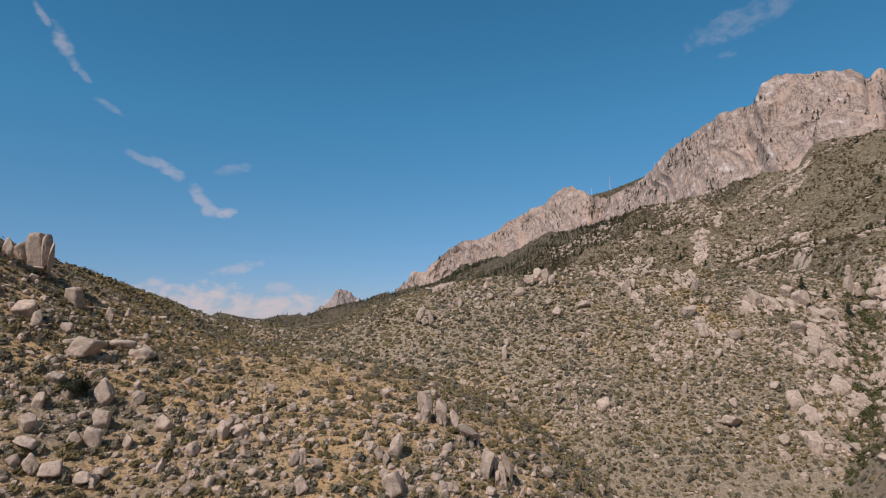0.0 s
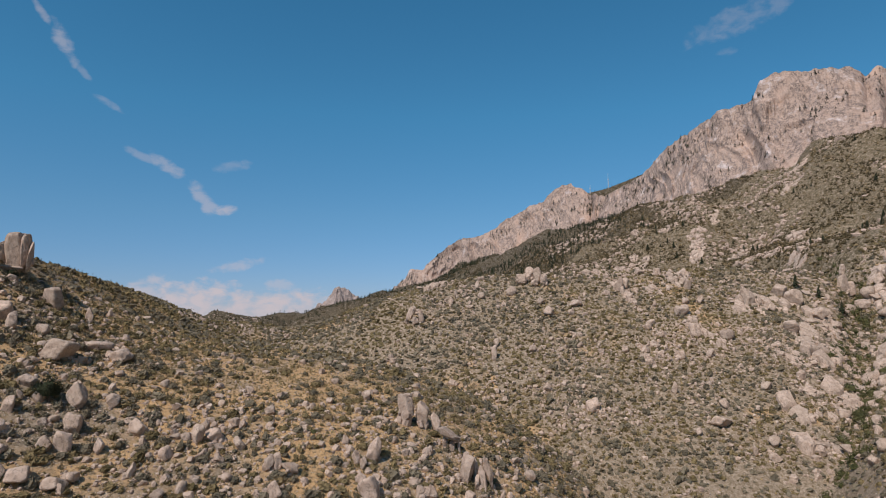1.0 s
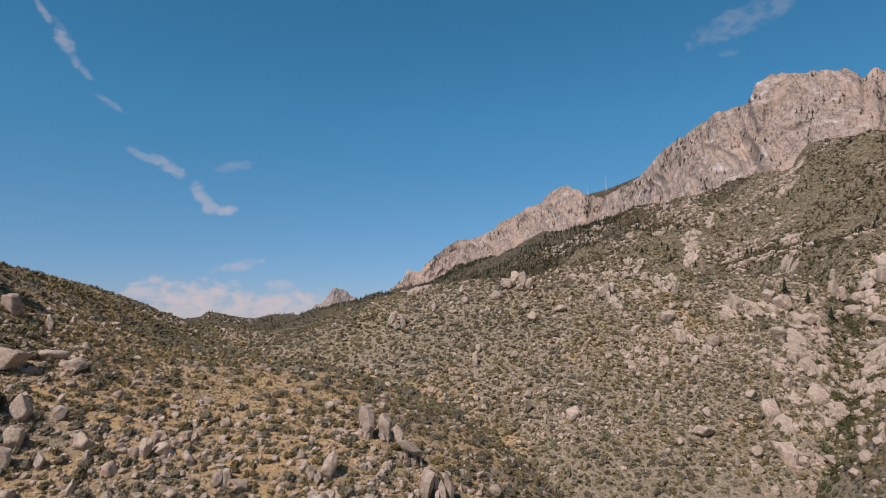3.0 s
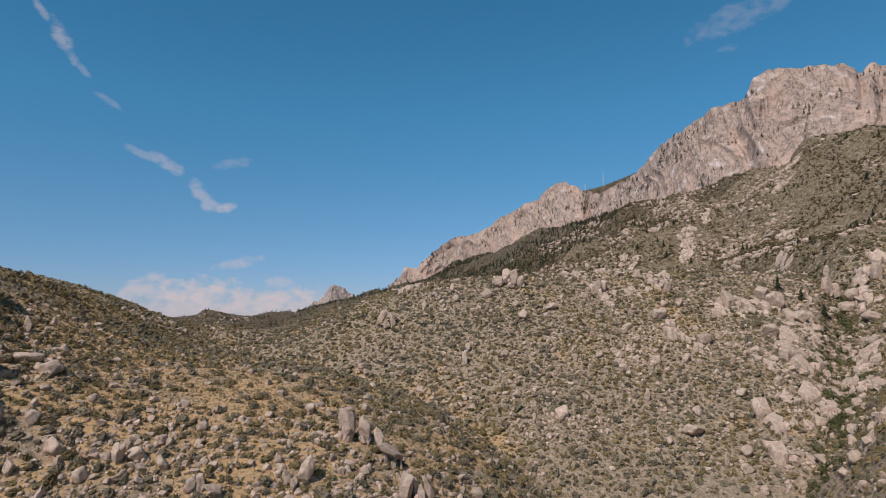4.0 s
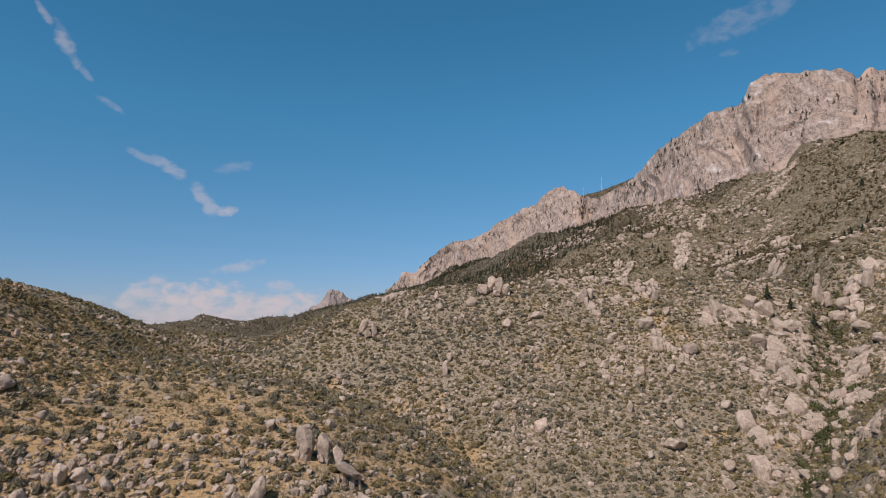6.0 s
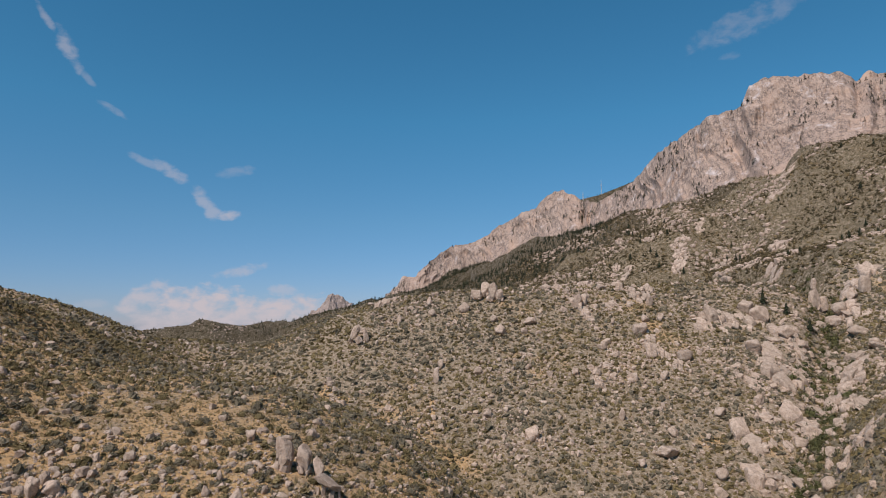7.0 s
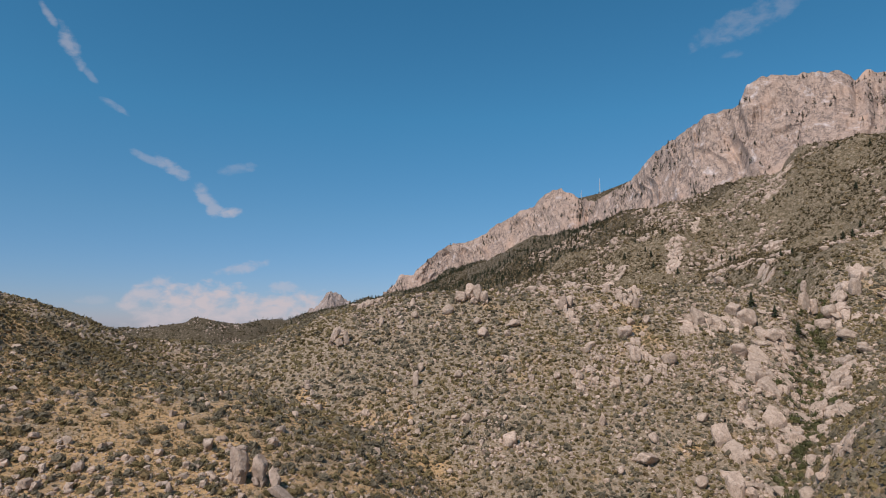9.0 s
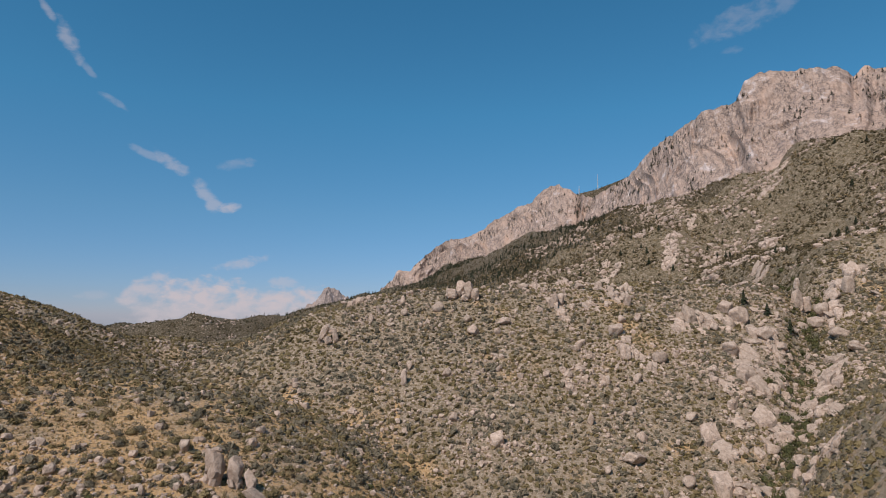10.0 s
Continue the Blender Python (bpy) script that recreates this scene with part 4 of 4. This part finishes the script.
def slabs(name, label, count, area, keep, seed, lo, hi):
    """Broad flat-lying plates of bedrock that follow the slope."""
    x, y, g = sow(count, *area, keep, seed)
    n = len(x)
    s = lo * (hi / lo) ** g.random(n) ** 1.5
    p = np.stack([x, y, sheet_z(x, y) + 0.05 * s, s * g.uniform(0.8, 1.4, n), s * g.uniform(0.6, 1.0, n), s * g.uniform(0.28, 0.5, n), g.normal(0, 0.35, n), 0.55 + g.normal(0, 0.16, n)], -1)
    ob = new(name, scatter_mesh(name, p, [rock_arrays(3, 1900 + seed * 10 + k, cuts=11, rough=0.1, round_=0.03) for k in range(8)], M_PALE))
    tagged(ob, label, "bedrock", kind="stuff")


slabs("ravine_slabs", "broad pale bedrock slabs along the ravine rims", 420, (88, 225, 175, 290), rim, 15, 1.4, 3.6)
slabs("slope_slabs", "pale bedrock slabs breaking through the shrubby slope", 520, (-20, 200, 205, 292),
      lambda x, y: np.clip(2.0 * (ridged(x / 26, y / 60, seed=37, octaves=2) - 0.9), 0, 1), 16, 0.9, 2.1)
slabs("mountainside_slabs", "pale rock ribs on the distant mountainside", 1300, SLOPE,
      lambda x, y: np.clip(1.6 * (ridged(x / 42, y / 80, seed=38, octaves=3) - 0.8), 0, 1), 17, 0.9, 2.4)

# ---- shrubs ----
def shrub_arrays(seed, leaves, core=1, leaf=0.16, tall=0.8):
    """A shrub of unit radius: an uneven inner crown of clumps and many small leaf sprays around it."""
    g = np.random.default_rng(seed)
    d, f = BALL[core]
    o = g.uniform(-40, 40, 3)
    lump = 0.80 + 0.30 * fbm(d[:, 0] * 1.6 + o[0], d[:, 1] * 1.6 + o[1], d[:, 2] * 1.6 + o[2], seed=5, octaves=2)
    v = d * lump[:, None] * np.array([0.76, 0.76, tall * 0.8])
    v[:, 2] = np.maximum(v[:, 2], -0.25) + 0.15
    n = g.normal(size=(leaves, 3))
    n[:, 2] = np.abs(n[:, 2]) * 0.9 - 0.15
    n /= np.linalg.norm(n, axis=1)[:, None]
    rad = 0.80 + 0.32 * fbm(n[:, 0] * 1.6 + o[0], n[:, 1] * 1.6 + o[1], n[:, 2] * 1.6 + o[2], seed=5, octaves=2) + g.uniform(-0.12, 0.25, leaves)
    c = n * rad[:, None] * np.array([0.9, 0.9, tall]) + (0, 0, 0.15)
    a, b = g.normal(size=(leaves, 3)), g.normal(size=(leaves, 3))
    a, b = (q / np.linalg.norm(q, axis=1)[:, None] * leaf * g.uniform(0.7, 1.5, (leaves, 1)) for q in (a, b))
    tri = np.stack([c - a * 0.6 - b * 0.4, c + a, c + b], 1).reshape(-1, 3)
    return np.concatenate([v, tri]), np.concatenate([f, np.arange(leaves * 3).reshape(-1, 3) + len(v)])


def shrubs(name, label, count, area, keep, seed, lo, hi, mat, leaves=70, tall=0.8, core=1, leaf=0.16):
    x, y, g = sow(count, *area, keep, seed)
    n = len(x)
    s = lo * (hi / lo) ** (g.random(n) ** 1.2)
    p = np.stack([x, y, sheet_z(x, y) - 0.05, s * g.uniform(0.8, 1.25, n), s * g.uniform(0.8, 1.2, n), s * g.uniform(0.75, 1.2, n), g.uniform(0, 6.28, n), 0 * s], -1)
    ob = new(name, scatter_mesh(name, p, [shrub_arrays(seed * 40 + k, leaves, core, leaf, tall) for k in range(7)], mat))
    return tagged(ob, label, "shrubs", kind="stuff")


def brushy(x, y):
    return np.clip(0.55 + 0.6 * fbm(x / 22, y / 22, seed=35, octaves=3), 0.12, 1) * (1 - 0.8 * grassy(x, y)) * np.where((x < -30) & (y > 128), 0.42, 1.0)


KNOLL_AREA, FACE_AREA = (-140, 150, 78, 178), (-175, 215, 178, 296)


def even(x, y):
    return np.where((x < -45) & (y < 290), 0.3, 0.6)


def bush_arrays(seed, seg, rings, leaves, leaf, tall=0.85):
    """A rounded bush of unit radius: a lumpy mound with sprays of leaves standing out of it."""
    g = np.random.default_rng(seed)
    o = g.uniform(-40, 40, 3)
    up = np.linspace(-0.25, 1.35, rings)
    a = np.arange(seg) * 2 * math.pi / seg
    d = np.concatenate([np.stack([np.cos(a + 0.3 * i) * math.cos(q), np.sin(a + 0.3 * i) * math.cos(q), np.full(seg, math.sin(q))], -1) for i, q in enumerate(up)] + [[(0, 0, 1.0)]])

    def swell(n):
        return 0.86 + 0.52 * fbm(n[:, 0] * 1.5 + o[0], n[:, 1] * 1.5 + o[1], n[:, 2] * 1.5 + o[2], seed=5, octaves=2)

    v = d * (swell(d) * (0.84 if leaves > 60 else 0.95))[:, None] * np.array([0.95, 0.95, tall]) + (0, 0, 0.12)
    f = []
    for i in range(rings - 1):
        for j in range(seg):
            p, q = i * seg + j, i * seg + (j + 1) % seg
            f += [(p, q, q + seg), (p, q + seg, p + seg)]
    f += [((rings - 1) * seg + j, (rings - 1) * seg + (j + 1) % seg, rings * seg) for j in range(seg)]
    n = g.normal(size=(leaves, 3))
    n[:, 2] = np.abs(n[:, 2]) - 0.1
    n /= np.linalg.norm(n, axis=1)[:, None]
    c = n * (swell(n) + g.uniform(-0.22, 0.16, leaves))[:, None] * np.array([0.95, 0.95, tall]) + (0, 0, 0.12)
    e, h = g.normal(size=(leaves, 3)), g.normal(size=(leaves, 3))
    e, h = (q / np.linalg.norm(q, axis=1)[:, None] * leaf * g.uniform(0.7, 1.4, (leaves, 1)) for q in (e, h))
    tri = np.stack([c - e * 0.6 - h * 0.4, c + e, c + h], 1).reshape(-1, 3)
    return np.concatenate([v, tri]), np.concatenate([np.array(f), np.arange(leaves * 3).reshape(-1, 3) + len(v)])


def spaced(area, cell, keep, seed):
    """Spots about a cell apart, as dry-country shrubs keep their distance."""
    g = np.random.default_rng(seed)
    x, y = np.meshgrid(np.arange(area[0], area[1], cell), np.arange(area[2], area[3], cell))
    x, y = (q.ravel() + g.uniform(-0.6, 0.6, q.size) * cell for q in (x, y))
    ok = in_view(x, y) & (g.random(x.size) < keep(x, y))
    return x[ok], y[ok], g


def bushes(name, label, area, cell, keep, seed, lo, hi, mat, shape, spots=None):
    x, y, g = spaced(area, cell, keep, spots or seed)
    n = len(x)
    s = 0.85 * lo * (1.25 * hi / lo) ** (g.random(n) ** 1.4)
    p = np.stack([x, y, sheet_z(x, y) - 0.06, s * g.uniform(0.8, 1.2, n), s * g.uniform(0.8, 1.2, n), s * g.uniform(0.75, 1.15, n), g.uniform(0, 6.28, n), g.normal(0, 0.12, n)], -1)
    ob = new(name, scatter_mesh(name, p, [bush_arrays(seed * 40 + k, *shape) for k in range(8)], mat))
    return tagged(ob, label, "shrubs", kind="stuff")


def share(low, high, seed):
    """Keeps the spots of one kind of shrub, so that the kinds grow in drifts and do not crowd each other."""
    def keep(x, y):
        drift = 0.5 + 0.32 * fbm(x / 16, y / 16, seed=seed, octaves=2) + 0.75 * (lattice(np.floor(x * 7), np.floor(y * 7), 0 * x, 5) * 0.5)
        return np.where((drift >= low) & (drift < high), 1.0, 0.0) * (1 - 0.55 * np.clip(rim(x, y), 0, 1)) * np.where((x < -50) & (y > 178), 0.82, 1.0)
    return keep


def knoll_share(low, high):
    pick = share(low, high, 43)
    return lambda x, y: pick(x, y) * (1 - 0.85 * grassy(x, y)) * np.where((x < -30) & (y > 150), 0.75, 0.92)


SMALL, LIGHT, FULL = (5, 2, 5, 0.34, 0.8), (6, 3, 12, 0.28, 0.9), (8, 4, 74, 0.165, 0.9)
NEAR_KNOLL, FAR_KNOLL = (-120, 60, 80, 150), (-140, 120, 150, 178)
bushes("olive_shrubs", "rounded olive-green desert shrubs on the near knoll", NEAR_KNOLL, 1.48, knoll_share(-1, 0.48), 1, 0.45, 1.25, M_OLIVE, FULL, 201)
bushes("grey_shrubs", "rounded grey-green sage and mahogany shrubs on the near knoll", NEAR_KNOLL, 1.48, knoll_share(0.48, 0.86), 2, 0.5, 1.4, M_GREYLEAF, FULL, 201)
bushes("russet_shrubs", "small dry russet-brown shrubs between the rocks", NEAR_KNOLL, 1.5, lambda x, y: 0.5 - 0.1 * grassy(x, y), 3, 0.25, 0.6, M_RUSSET, SMALL)
bushes("shoulder_olive_shrubs", "rounded olive shrubs on the knoll's far shoulder", FAR_KNOLL, 1.4, knoll_share(-1, 0.5), 5, 0.45, 1.1, M_OLIVE, LIGHT, 202)
bushes("shoulder_grey_shrubs", "rounded grey-green shrubs on the knoll's far shoulder", FAR_KNOLL, 1.4, knoll_share(0.5, 0.82), 6, 0.5, 1.3, M_GREYLEAF, LIGHT, 202)
bushes("slope_olive_shrubs", "rounded olive-brown shrubs closely covering the far slope", FACE_AREA, 1.33, share(-1, 0.56, 44), 7, 0.5, 1.18, M_OLIVE, LIGHT, 203)
bushes("slope_grey_shrubs", "rounded grey-green shrubs closely covering the far slope", FACE_AREA, 1.33, share(0.66, 3, 44), 8, 0.52, 1.32, M_GREYLEAF, LIGHT, 203)
bushes("slope_russet_shrubs", "dry russet shrubs closely covering the far slope", FACE_AREA, 1.33, share(0.56, 0.66, 44), 9, 0.42, 0.95, M_RUSSET, LIGHT, 203)
bushes("slope_thickets", "broad dark grey-green thickets dotted over the far slope", FACE_AREA, 7.0, lambda x, y: 0.45 + 0 * x, 18, 1.1, 1.9, M_GREYLEAF, FULL)
bushes("slope_low_brush", "tufts of low tan brush between the shrubs", FACE_AREA, 2.8, even, 11, 0.25, 0.5, M_RUSSET, SMALL)
bushes("slope_straw_tufts", "tufts of dry straw grass between the shrubs", FACE_AREA, 2.8, even, 12, 0.25, 0.5, M_STRAW, SMALL)
bushes("knoll_low_brush", "tufts of low dry brush on the near knoll", KNOLL_AREA, 2.0, even, 13, 0.2, 0.45, M_STRAW, SMALL)
shrubs("mountainside_shrubs", "olive brush covering the distant mountainside", 31000, SLOPE, lambda x, y: np.clip(0.6 + 0.9 * fbm(x / 38, y / 38, seed=36, octaves=3), 0.12, 1), 4, 0.8, 2.1, M_BRUSH, 6, 1.1, 0, 0.34)
shrubs("mountainside_russet_brush", "dry brown brush on the distant mountainside", 19000, SLOPE, even, 10, 0.8, 1.8, M_RUSSET, 6, 1.1, 0, 0.3)
def beyond_brook(x, y):
    return np.where(x > brook_x(y) + 5, 0.75, 0.0)


bushes("spur_shrubs", "dense olive-brown shrubs covering the spur past the ravine", (85, 240, 120, 300), 1.6, lambda x, y: beyond_brook(x, y) * (vnoise(x * 3, y * 3, seed=45) < 0.1), 14, 0.55, 1.3, M_OLIVE, LIGHT)
bushes("spur_grey_shrubs", "grey-green shrubs covering the spur past the ravine", (85, 240, 120, 300), 1.6, lambda x, y: beyond_brook(x, y) * (vnoise(x * 3, y * 3, seed=45) >= 0.1), 20, 0.6, 1.4, M_GREYLEAF, LIGHT)
bushes("spur_dry_brush", "low dry brush on the spur past the ravine", (85, 240, 120, 300), 1.9, lambda x, y: 0.7 * beyond_brook(x, y), 21, 0.3, 0.6, M_RUSSET, SMALL)
shrubs("far_brush", "dark brush on the distant ridge", 8000, (-480, 60, 740, 1060), even, 15, 1.0, 2.6, M_BRUSH, 4, 1.0, 0, 0.4)
shrubs("foothill_brush", "dark brush below the distant rock crest", 4500, (-30, 300, 700, 1180), even, 16, 1.0, 2.6, M_BRUSH, 4, 1.0, 0, 0.4)
shrubs("ravine_oaks", "fresh green scrub oaks along the ravine bed", 3000, (100, 235, 165, 330),
       lambda x, y: np.exp(-(((x - brook_x(y)) / 5.5) ** 2)), 6, 0.9, 2.2, M_FRESH, 110, 1.1)


def shrub_kit(seed, mat, leaves=330, tall=0.85):
    """Meshes of a near shrub: foliage, and a few bent stems."""
    v, f = shrub_arrays(seed, leaves, 2, 0.085, tall)
    g = np.random.default_rng(seed)
    sv, sf = [], []
    for a in g.uniform(0, 6.28, 6):
        r = g.uniform(0.25, 0.6)
        k = len(sv)
        for z, rad, th in ((-0.15, 0.05, 0.045), (0.25, r * 0.5, 0.03), (0.6, r, 0.012)):
            sv += [(rad * math.cos(a) + th * math.cos(b), rad * math.sin(a) + th * math.sin(b), z) for b in (0, 2.094, 4.189)]
        for q in (0, 3):
            for j in range(3):
                e = (j + 1) % 3
                sf += [(k + q + j, k + q + e, k + q + 3 + e), (k + q + j, k + q + 3 + e, k + q + 3 + j)]
    return mesh_from("foliage", v, f, mat), mesh_from("stems", np.array(sv), np.array(sf), M_TWIG)


KITS = [(shrub_kit(700 + k, (M_OLIVE, M_GREYLEAF, M_OLIVE, M_RUSSET, M_GREYLEAF, M_FRESH)[k]),
         ("rounded olive-green shrub on the dry slope", "grey-green shrub among granite stones", "spreading olive shrub beside boulders",
          "dry russet-brown shrub on gravel", "dense grey-green bush on the slope", "fresh green oak shrub on the slope")[k]) for k in range(6)]


def shrub(x, y, s, k, turn):
    (leaf, stem), label = KITS[k]
    top = new("shrub")
    top.matrix_basis = pose(x, y, float(sheet_z(x, y)) - 0.05, 0, 0, turn) @ Matrix.Diagonal((s, s * 0.95, s * 0.95, 1))
    tagged(top, label, "shrub", "shrubs of the near knoll")
    part("foliage", leaf, top)
    part("stems", stem, top)


sx, sy, sg = sow(900, -80, 30, 84, 150, lambda x, y: brushy(x + 60, y) * 0.8, 71)
for k, (x, y) in enumerate(zip(sx[:240], sy[:240])):
    shrub(float(x), float(y), float(sg.uniform(0.7, 1.55)), int(sg.choice(6, p=(0.28, 0.24, 0.2, 0.08, 0.15, 0.05))), float(sg.uniform(0, 360)))


def juniper(x, y, h):
    """A dense dark juniper with a short trunk."""
    top = new("juniper")
    top.matrix_basis = pose(x, y, float(sheet_z(x, y)) - 0.1)
    tagged(top, "dense dark green juniper tree between the boulders", "tree")
    v, f = shrub_arrays(960, 1500, 3, 0.06, 1.05)
    part("crown", mesh_from("crown", v * (h * 0.52) + (0, 0, h * 0.3), f, M_CONIFER), top)
    part("trunk", TRUNK, top, "", Matrix.Diagonal((h * 1.6, h * 1.6, h * 0.7, 1)))


def grass():
    x, y, g = sow(20000, -120, 60, 85, 220, lambda x, y: np.clip(0.15 + 0.5 * ((x < -50) & (y > 130)) + grassy(x, y) + 0.3 * vnoise(x / 9, y / 9, seed=22), 0, 1), 50)
    n, k = len(x), 6
    a = g.uniform(0, 6.28, (n, k))
    h, w = g.uniform(0.25, 0.6, (n, k)), 0.10
    z = sheet_z(x, y)[:, None]
    bx, by = x[:, None] + g.normal(0, 0.12, (n, k)), y[:, None] + g.normal(0, 0.12, (n, k))
    v = np.stack([np.stack([bx - w * np.cos(a), by - w * np.sin(a), z + 0 * a - 0.03], -1), np.stack([bx + w * np.cos(a), by + w * np.sin(a), z + 0 * a - 0.03], -1),
                  np.stack([bx + g.normal(0, 0.15, (n, k)), by + g.normal(0, 0.15, (n, k)), z + h], -1)], 2)
    ob = new("straw_grass", mesh_from("straw_grass", v.reshape(-1, 3), np.arange(n * k * 3).reshape(-1, 3), M_STRAW))
    tagged(ob, "dry straw-coloured grass tufts on the knoll", "grass", kind="stuff")


grass()

# ---- conifers ----
def conifer_arrays(seed, tiers=7, sprays=9):
    """Needle sprays in drooping tiers round a stem of unit height."""
    g = np.random.default_rng(seed)
    v, f = [], []
    for i in range(tiers):
        z = 0.16 + 0.80 * i / tiers
        r = 0.25 * (1 - 0.88 * i / tiers) * g.uniform(0.8, 1.15)
        for a in g.uniform(0, 6.28) + np.arange(sprays) * 6.283 / sprays + g.normal(0, 0.2, sprays):
            rr, w = r * g.uniform(0.7, 1.25), 0.35
            k = len(v)
            v += [(0, 0, z + 0.14), (rr * math.cos(a - w), rr * math.sin(a - w), z - 0.02), (1.15 * rr * math.cos(a), 1.15 * rr * math.sin(a), z - 0.06), (rr * math.cos(a + w), rr * math.sin(a + w), z - 0.02)]
            f += [(k, k + 1, k + 2), (k, k + 2, k + 3)]
    k = len(v)
    v += [(0.03, 0, 0.9), (-0.02, 0.02, 0.9), (0, -0.03, 0.9), (0, 0, 1.04)]
    f += [(k, k + 1, k + 3), (k + 1, k + 2, k + 3), (k + 2, k, k + 3)]
    return np.array(v, float), np.array(f)


CROWNS = [mesh_from("crown", *conifer_arrays(300 + k), M_CONIFER) for k in range(5)]


def trunk_mesh():
    bm = bmesh.new()
    bmesh.ops.create_cone(bm, cap_ends=True, segments=7, radius1=0.028, radius2=0.008, depth=0.8, matrix=Matrix.Translation((0, 0, 0.36)))
    me = bpy.data.meshes.new("trunk")
    bm.to_mesh(me)
    bm.free()
    me.materials.append(M_TWIG)
    return me


TRUNK = trunk_mesh()


def conifer(x, y, h, k):
    top = new("pine_tree")
    top.matrix_basis = pose(x, y, float(sheet_z(x, y)) - 0.2, 0, 0, k * 77) @ Matrix.Diagonal((h * 1.1, h * 1.1, h, 1))
    tagged(top, "dark green conifer standing on the brushy mountainside", "tree", "pines on the mountainside")
    part("trunk", TRUNK, top)
    part("crown", CROWNS[k % 5], top)


juniper(-61.0, 107.5, 4.6)
juniper(-91.0, 140.5, 2.8)
conifer(152.0, 268.0, 6.5, 1)
conifer(158.0, 262.0, 5.0, 2)
conifer(164.0, 257.0, 6.0, 3)
tx, ty, tg = sow(420, 90, 470, 300, 720, lambda x, y: np.clip(0.25 + 0.7 * fbm(x / 70, y / 70, seed=61, octaves=2), 0.02, 1), 60)
for k, (x, y) in enumerate(zip(tx[:150], ty[:150])):
    conifer(float(x), float(y), float(tg.uniform(2.8, 6.5)), k)


def forest(name, label, x, y, z, h, g):
    n = len(x)
    p = np.stack([x, y, z - 0.3, h * g.uniform(0.9, 1.4, n), h * g.uniform(0.9, 1.4, n), h, g.uniform(0, 6.28, n), 0 * x], -1)
    ob = new(name, scatter_mesh(name, p, [conifer_arrays(400 + k, 4, 5) for k in range(4)], M_CONIFER))
    tagged(ob, label, "trees", kind="stuff")


def ridge_forests():
    g = np.random.default_rng(81)
    k = np.array(TREED, float)
    s = g.uniform(0, 1, 1500)
    p = along(TREED, s)
    x, y = p[:, 0] + g.normal(0, 30, 1500), p[:, 1] + g.normal(-20, 34, 1500)
    forest("ridge_forest", "dark conifers along the distant ridge line", x, y, sheet_z(x, y), np.where(s > 0.62, g.uniform(2.5, 6.0, 1500), g.uniform(1.2, 2.8, 1500)), g)
    x, y = g.uniform(-60, 260, 5000), g.uniform(640, 1200, 5000)
    ok = (vnoise(x / 60, y / 80, seed=92) > -0.55) & (x > 0.05 * y - 60) & (x < 0.3 * y)
    forest("foothill_forest", "dark conifers below the distant rock crest", x[ok], y[ok], sheet_z(x[ok], y[ok]), g.uniform(2.5, 6.5, int(ok.sum())), g)
    s = g.uniform(0, 0.8, 700)
    p = along(CREST, s)
    x, y = p[:, 0] + g.normal(0, 8, 700), p[:, 1] - g.uniform(0, 26, 700)
    forest("summit_forest", "dark conifers on the summit ridge below the masts", x, y, sheet_z(x, y), g.uniform(2.2, 4.6, 700), g)
    # ledges of the cliff and its foot
    pts = []
    rows = np.array(cliff_rows)
    for _ in range(2600):
        i, j = int(15 + abs(g.normal(0, 0.42)) * 128) , int(g.integers(0, rows.shape[1]))
        if i < 140 and vnoise(rows[i, j, 0] / 26, rows[i, j, 2] / 22, rows[i, j, 1] / 26, seed=91) > 0.08:
            pts.append(rows[i, j])
    q = np.array(pts)
    forest("cliff_pines", "small dark pines on the ledges of the cliff", q[:, 0], q[:, 1], q[:, 2], 2.4 + 5.0 * g.random(len(q)) ** 2.2, g)


ridge_forests()

# ---- radio masts on the summit ridge ----
def mast(x, y, h):
    top = new("radio_mast")
    top.matrix_basis = pose(x, y, float(sheet_z(x, y)) - 1)
    tagged(top, "slender pale steel radio mast on the summit ridge", "mast", "summit radio masts")

    def tube(r, a, b):
        bm = bmesh.new()
        d = Vector(b) - Vector(a)
        m = Matrix.Translation((Vector(a) + Vector(b)) / 2) @ d.to_track_quat("Z", "Y").to_matrix().to_4x4()
        bmesh.ops.create_cone(bm, cap_ends=True, segments=6, radius1=r, radius2=r * 0.8, depth=d.length, matrix=m)
        me = bpy.data.meshes.new("tube")
        bm.to_mesh(me)
        bm.free()
        me.materials.append(M_STEEL)
        return me

    for a in (0, 2.094, 4.189):
        part("leg", tube(0.28, (1.0 * math.cos(a), 1.0 * math.sin(a), 0), (0.35 * math.cos(a), 0.35 * math.sin(a), h * 0.72)), top)
    part("aerial", tube(0.3, (0, 0, h * 0.68), (0, 0, h)), top)
    for z in (0.25, 0.45, 0.6, 0.72):
        part("brace", tube(0.2, (-1.0, 0, h * z), (1.0, 0.2, h * z + 0.2)), top)
    part("drum_antenna", tube(1.1, (-0.4, -1.2, h * 0.62), (-0.4, -2.0, h * 0.62)), top)


mast(311, 1158, 30)
mast(277, 1158, 17)
mast(396, 1158, 22)
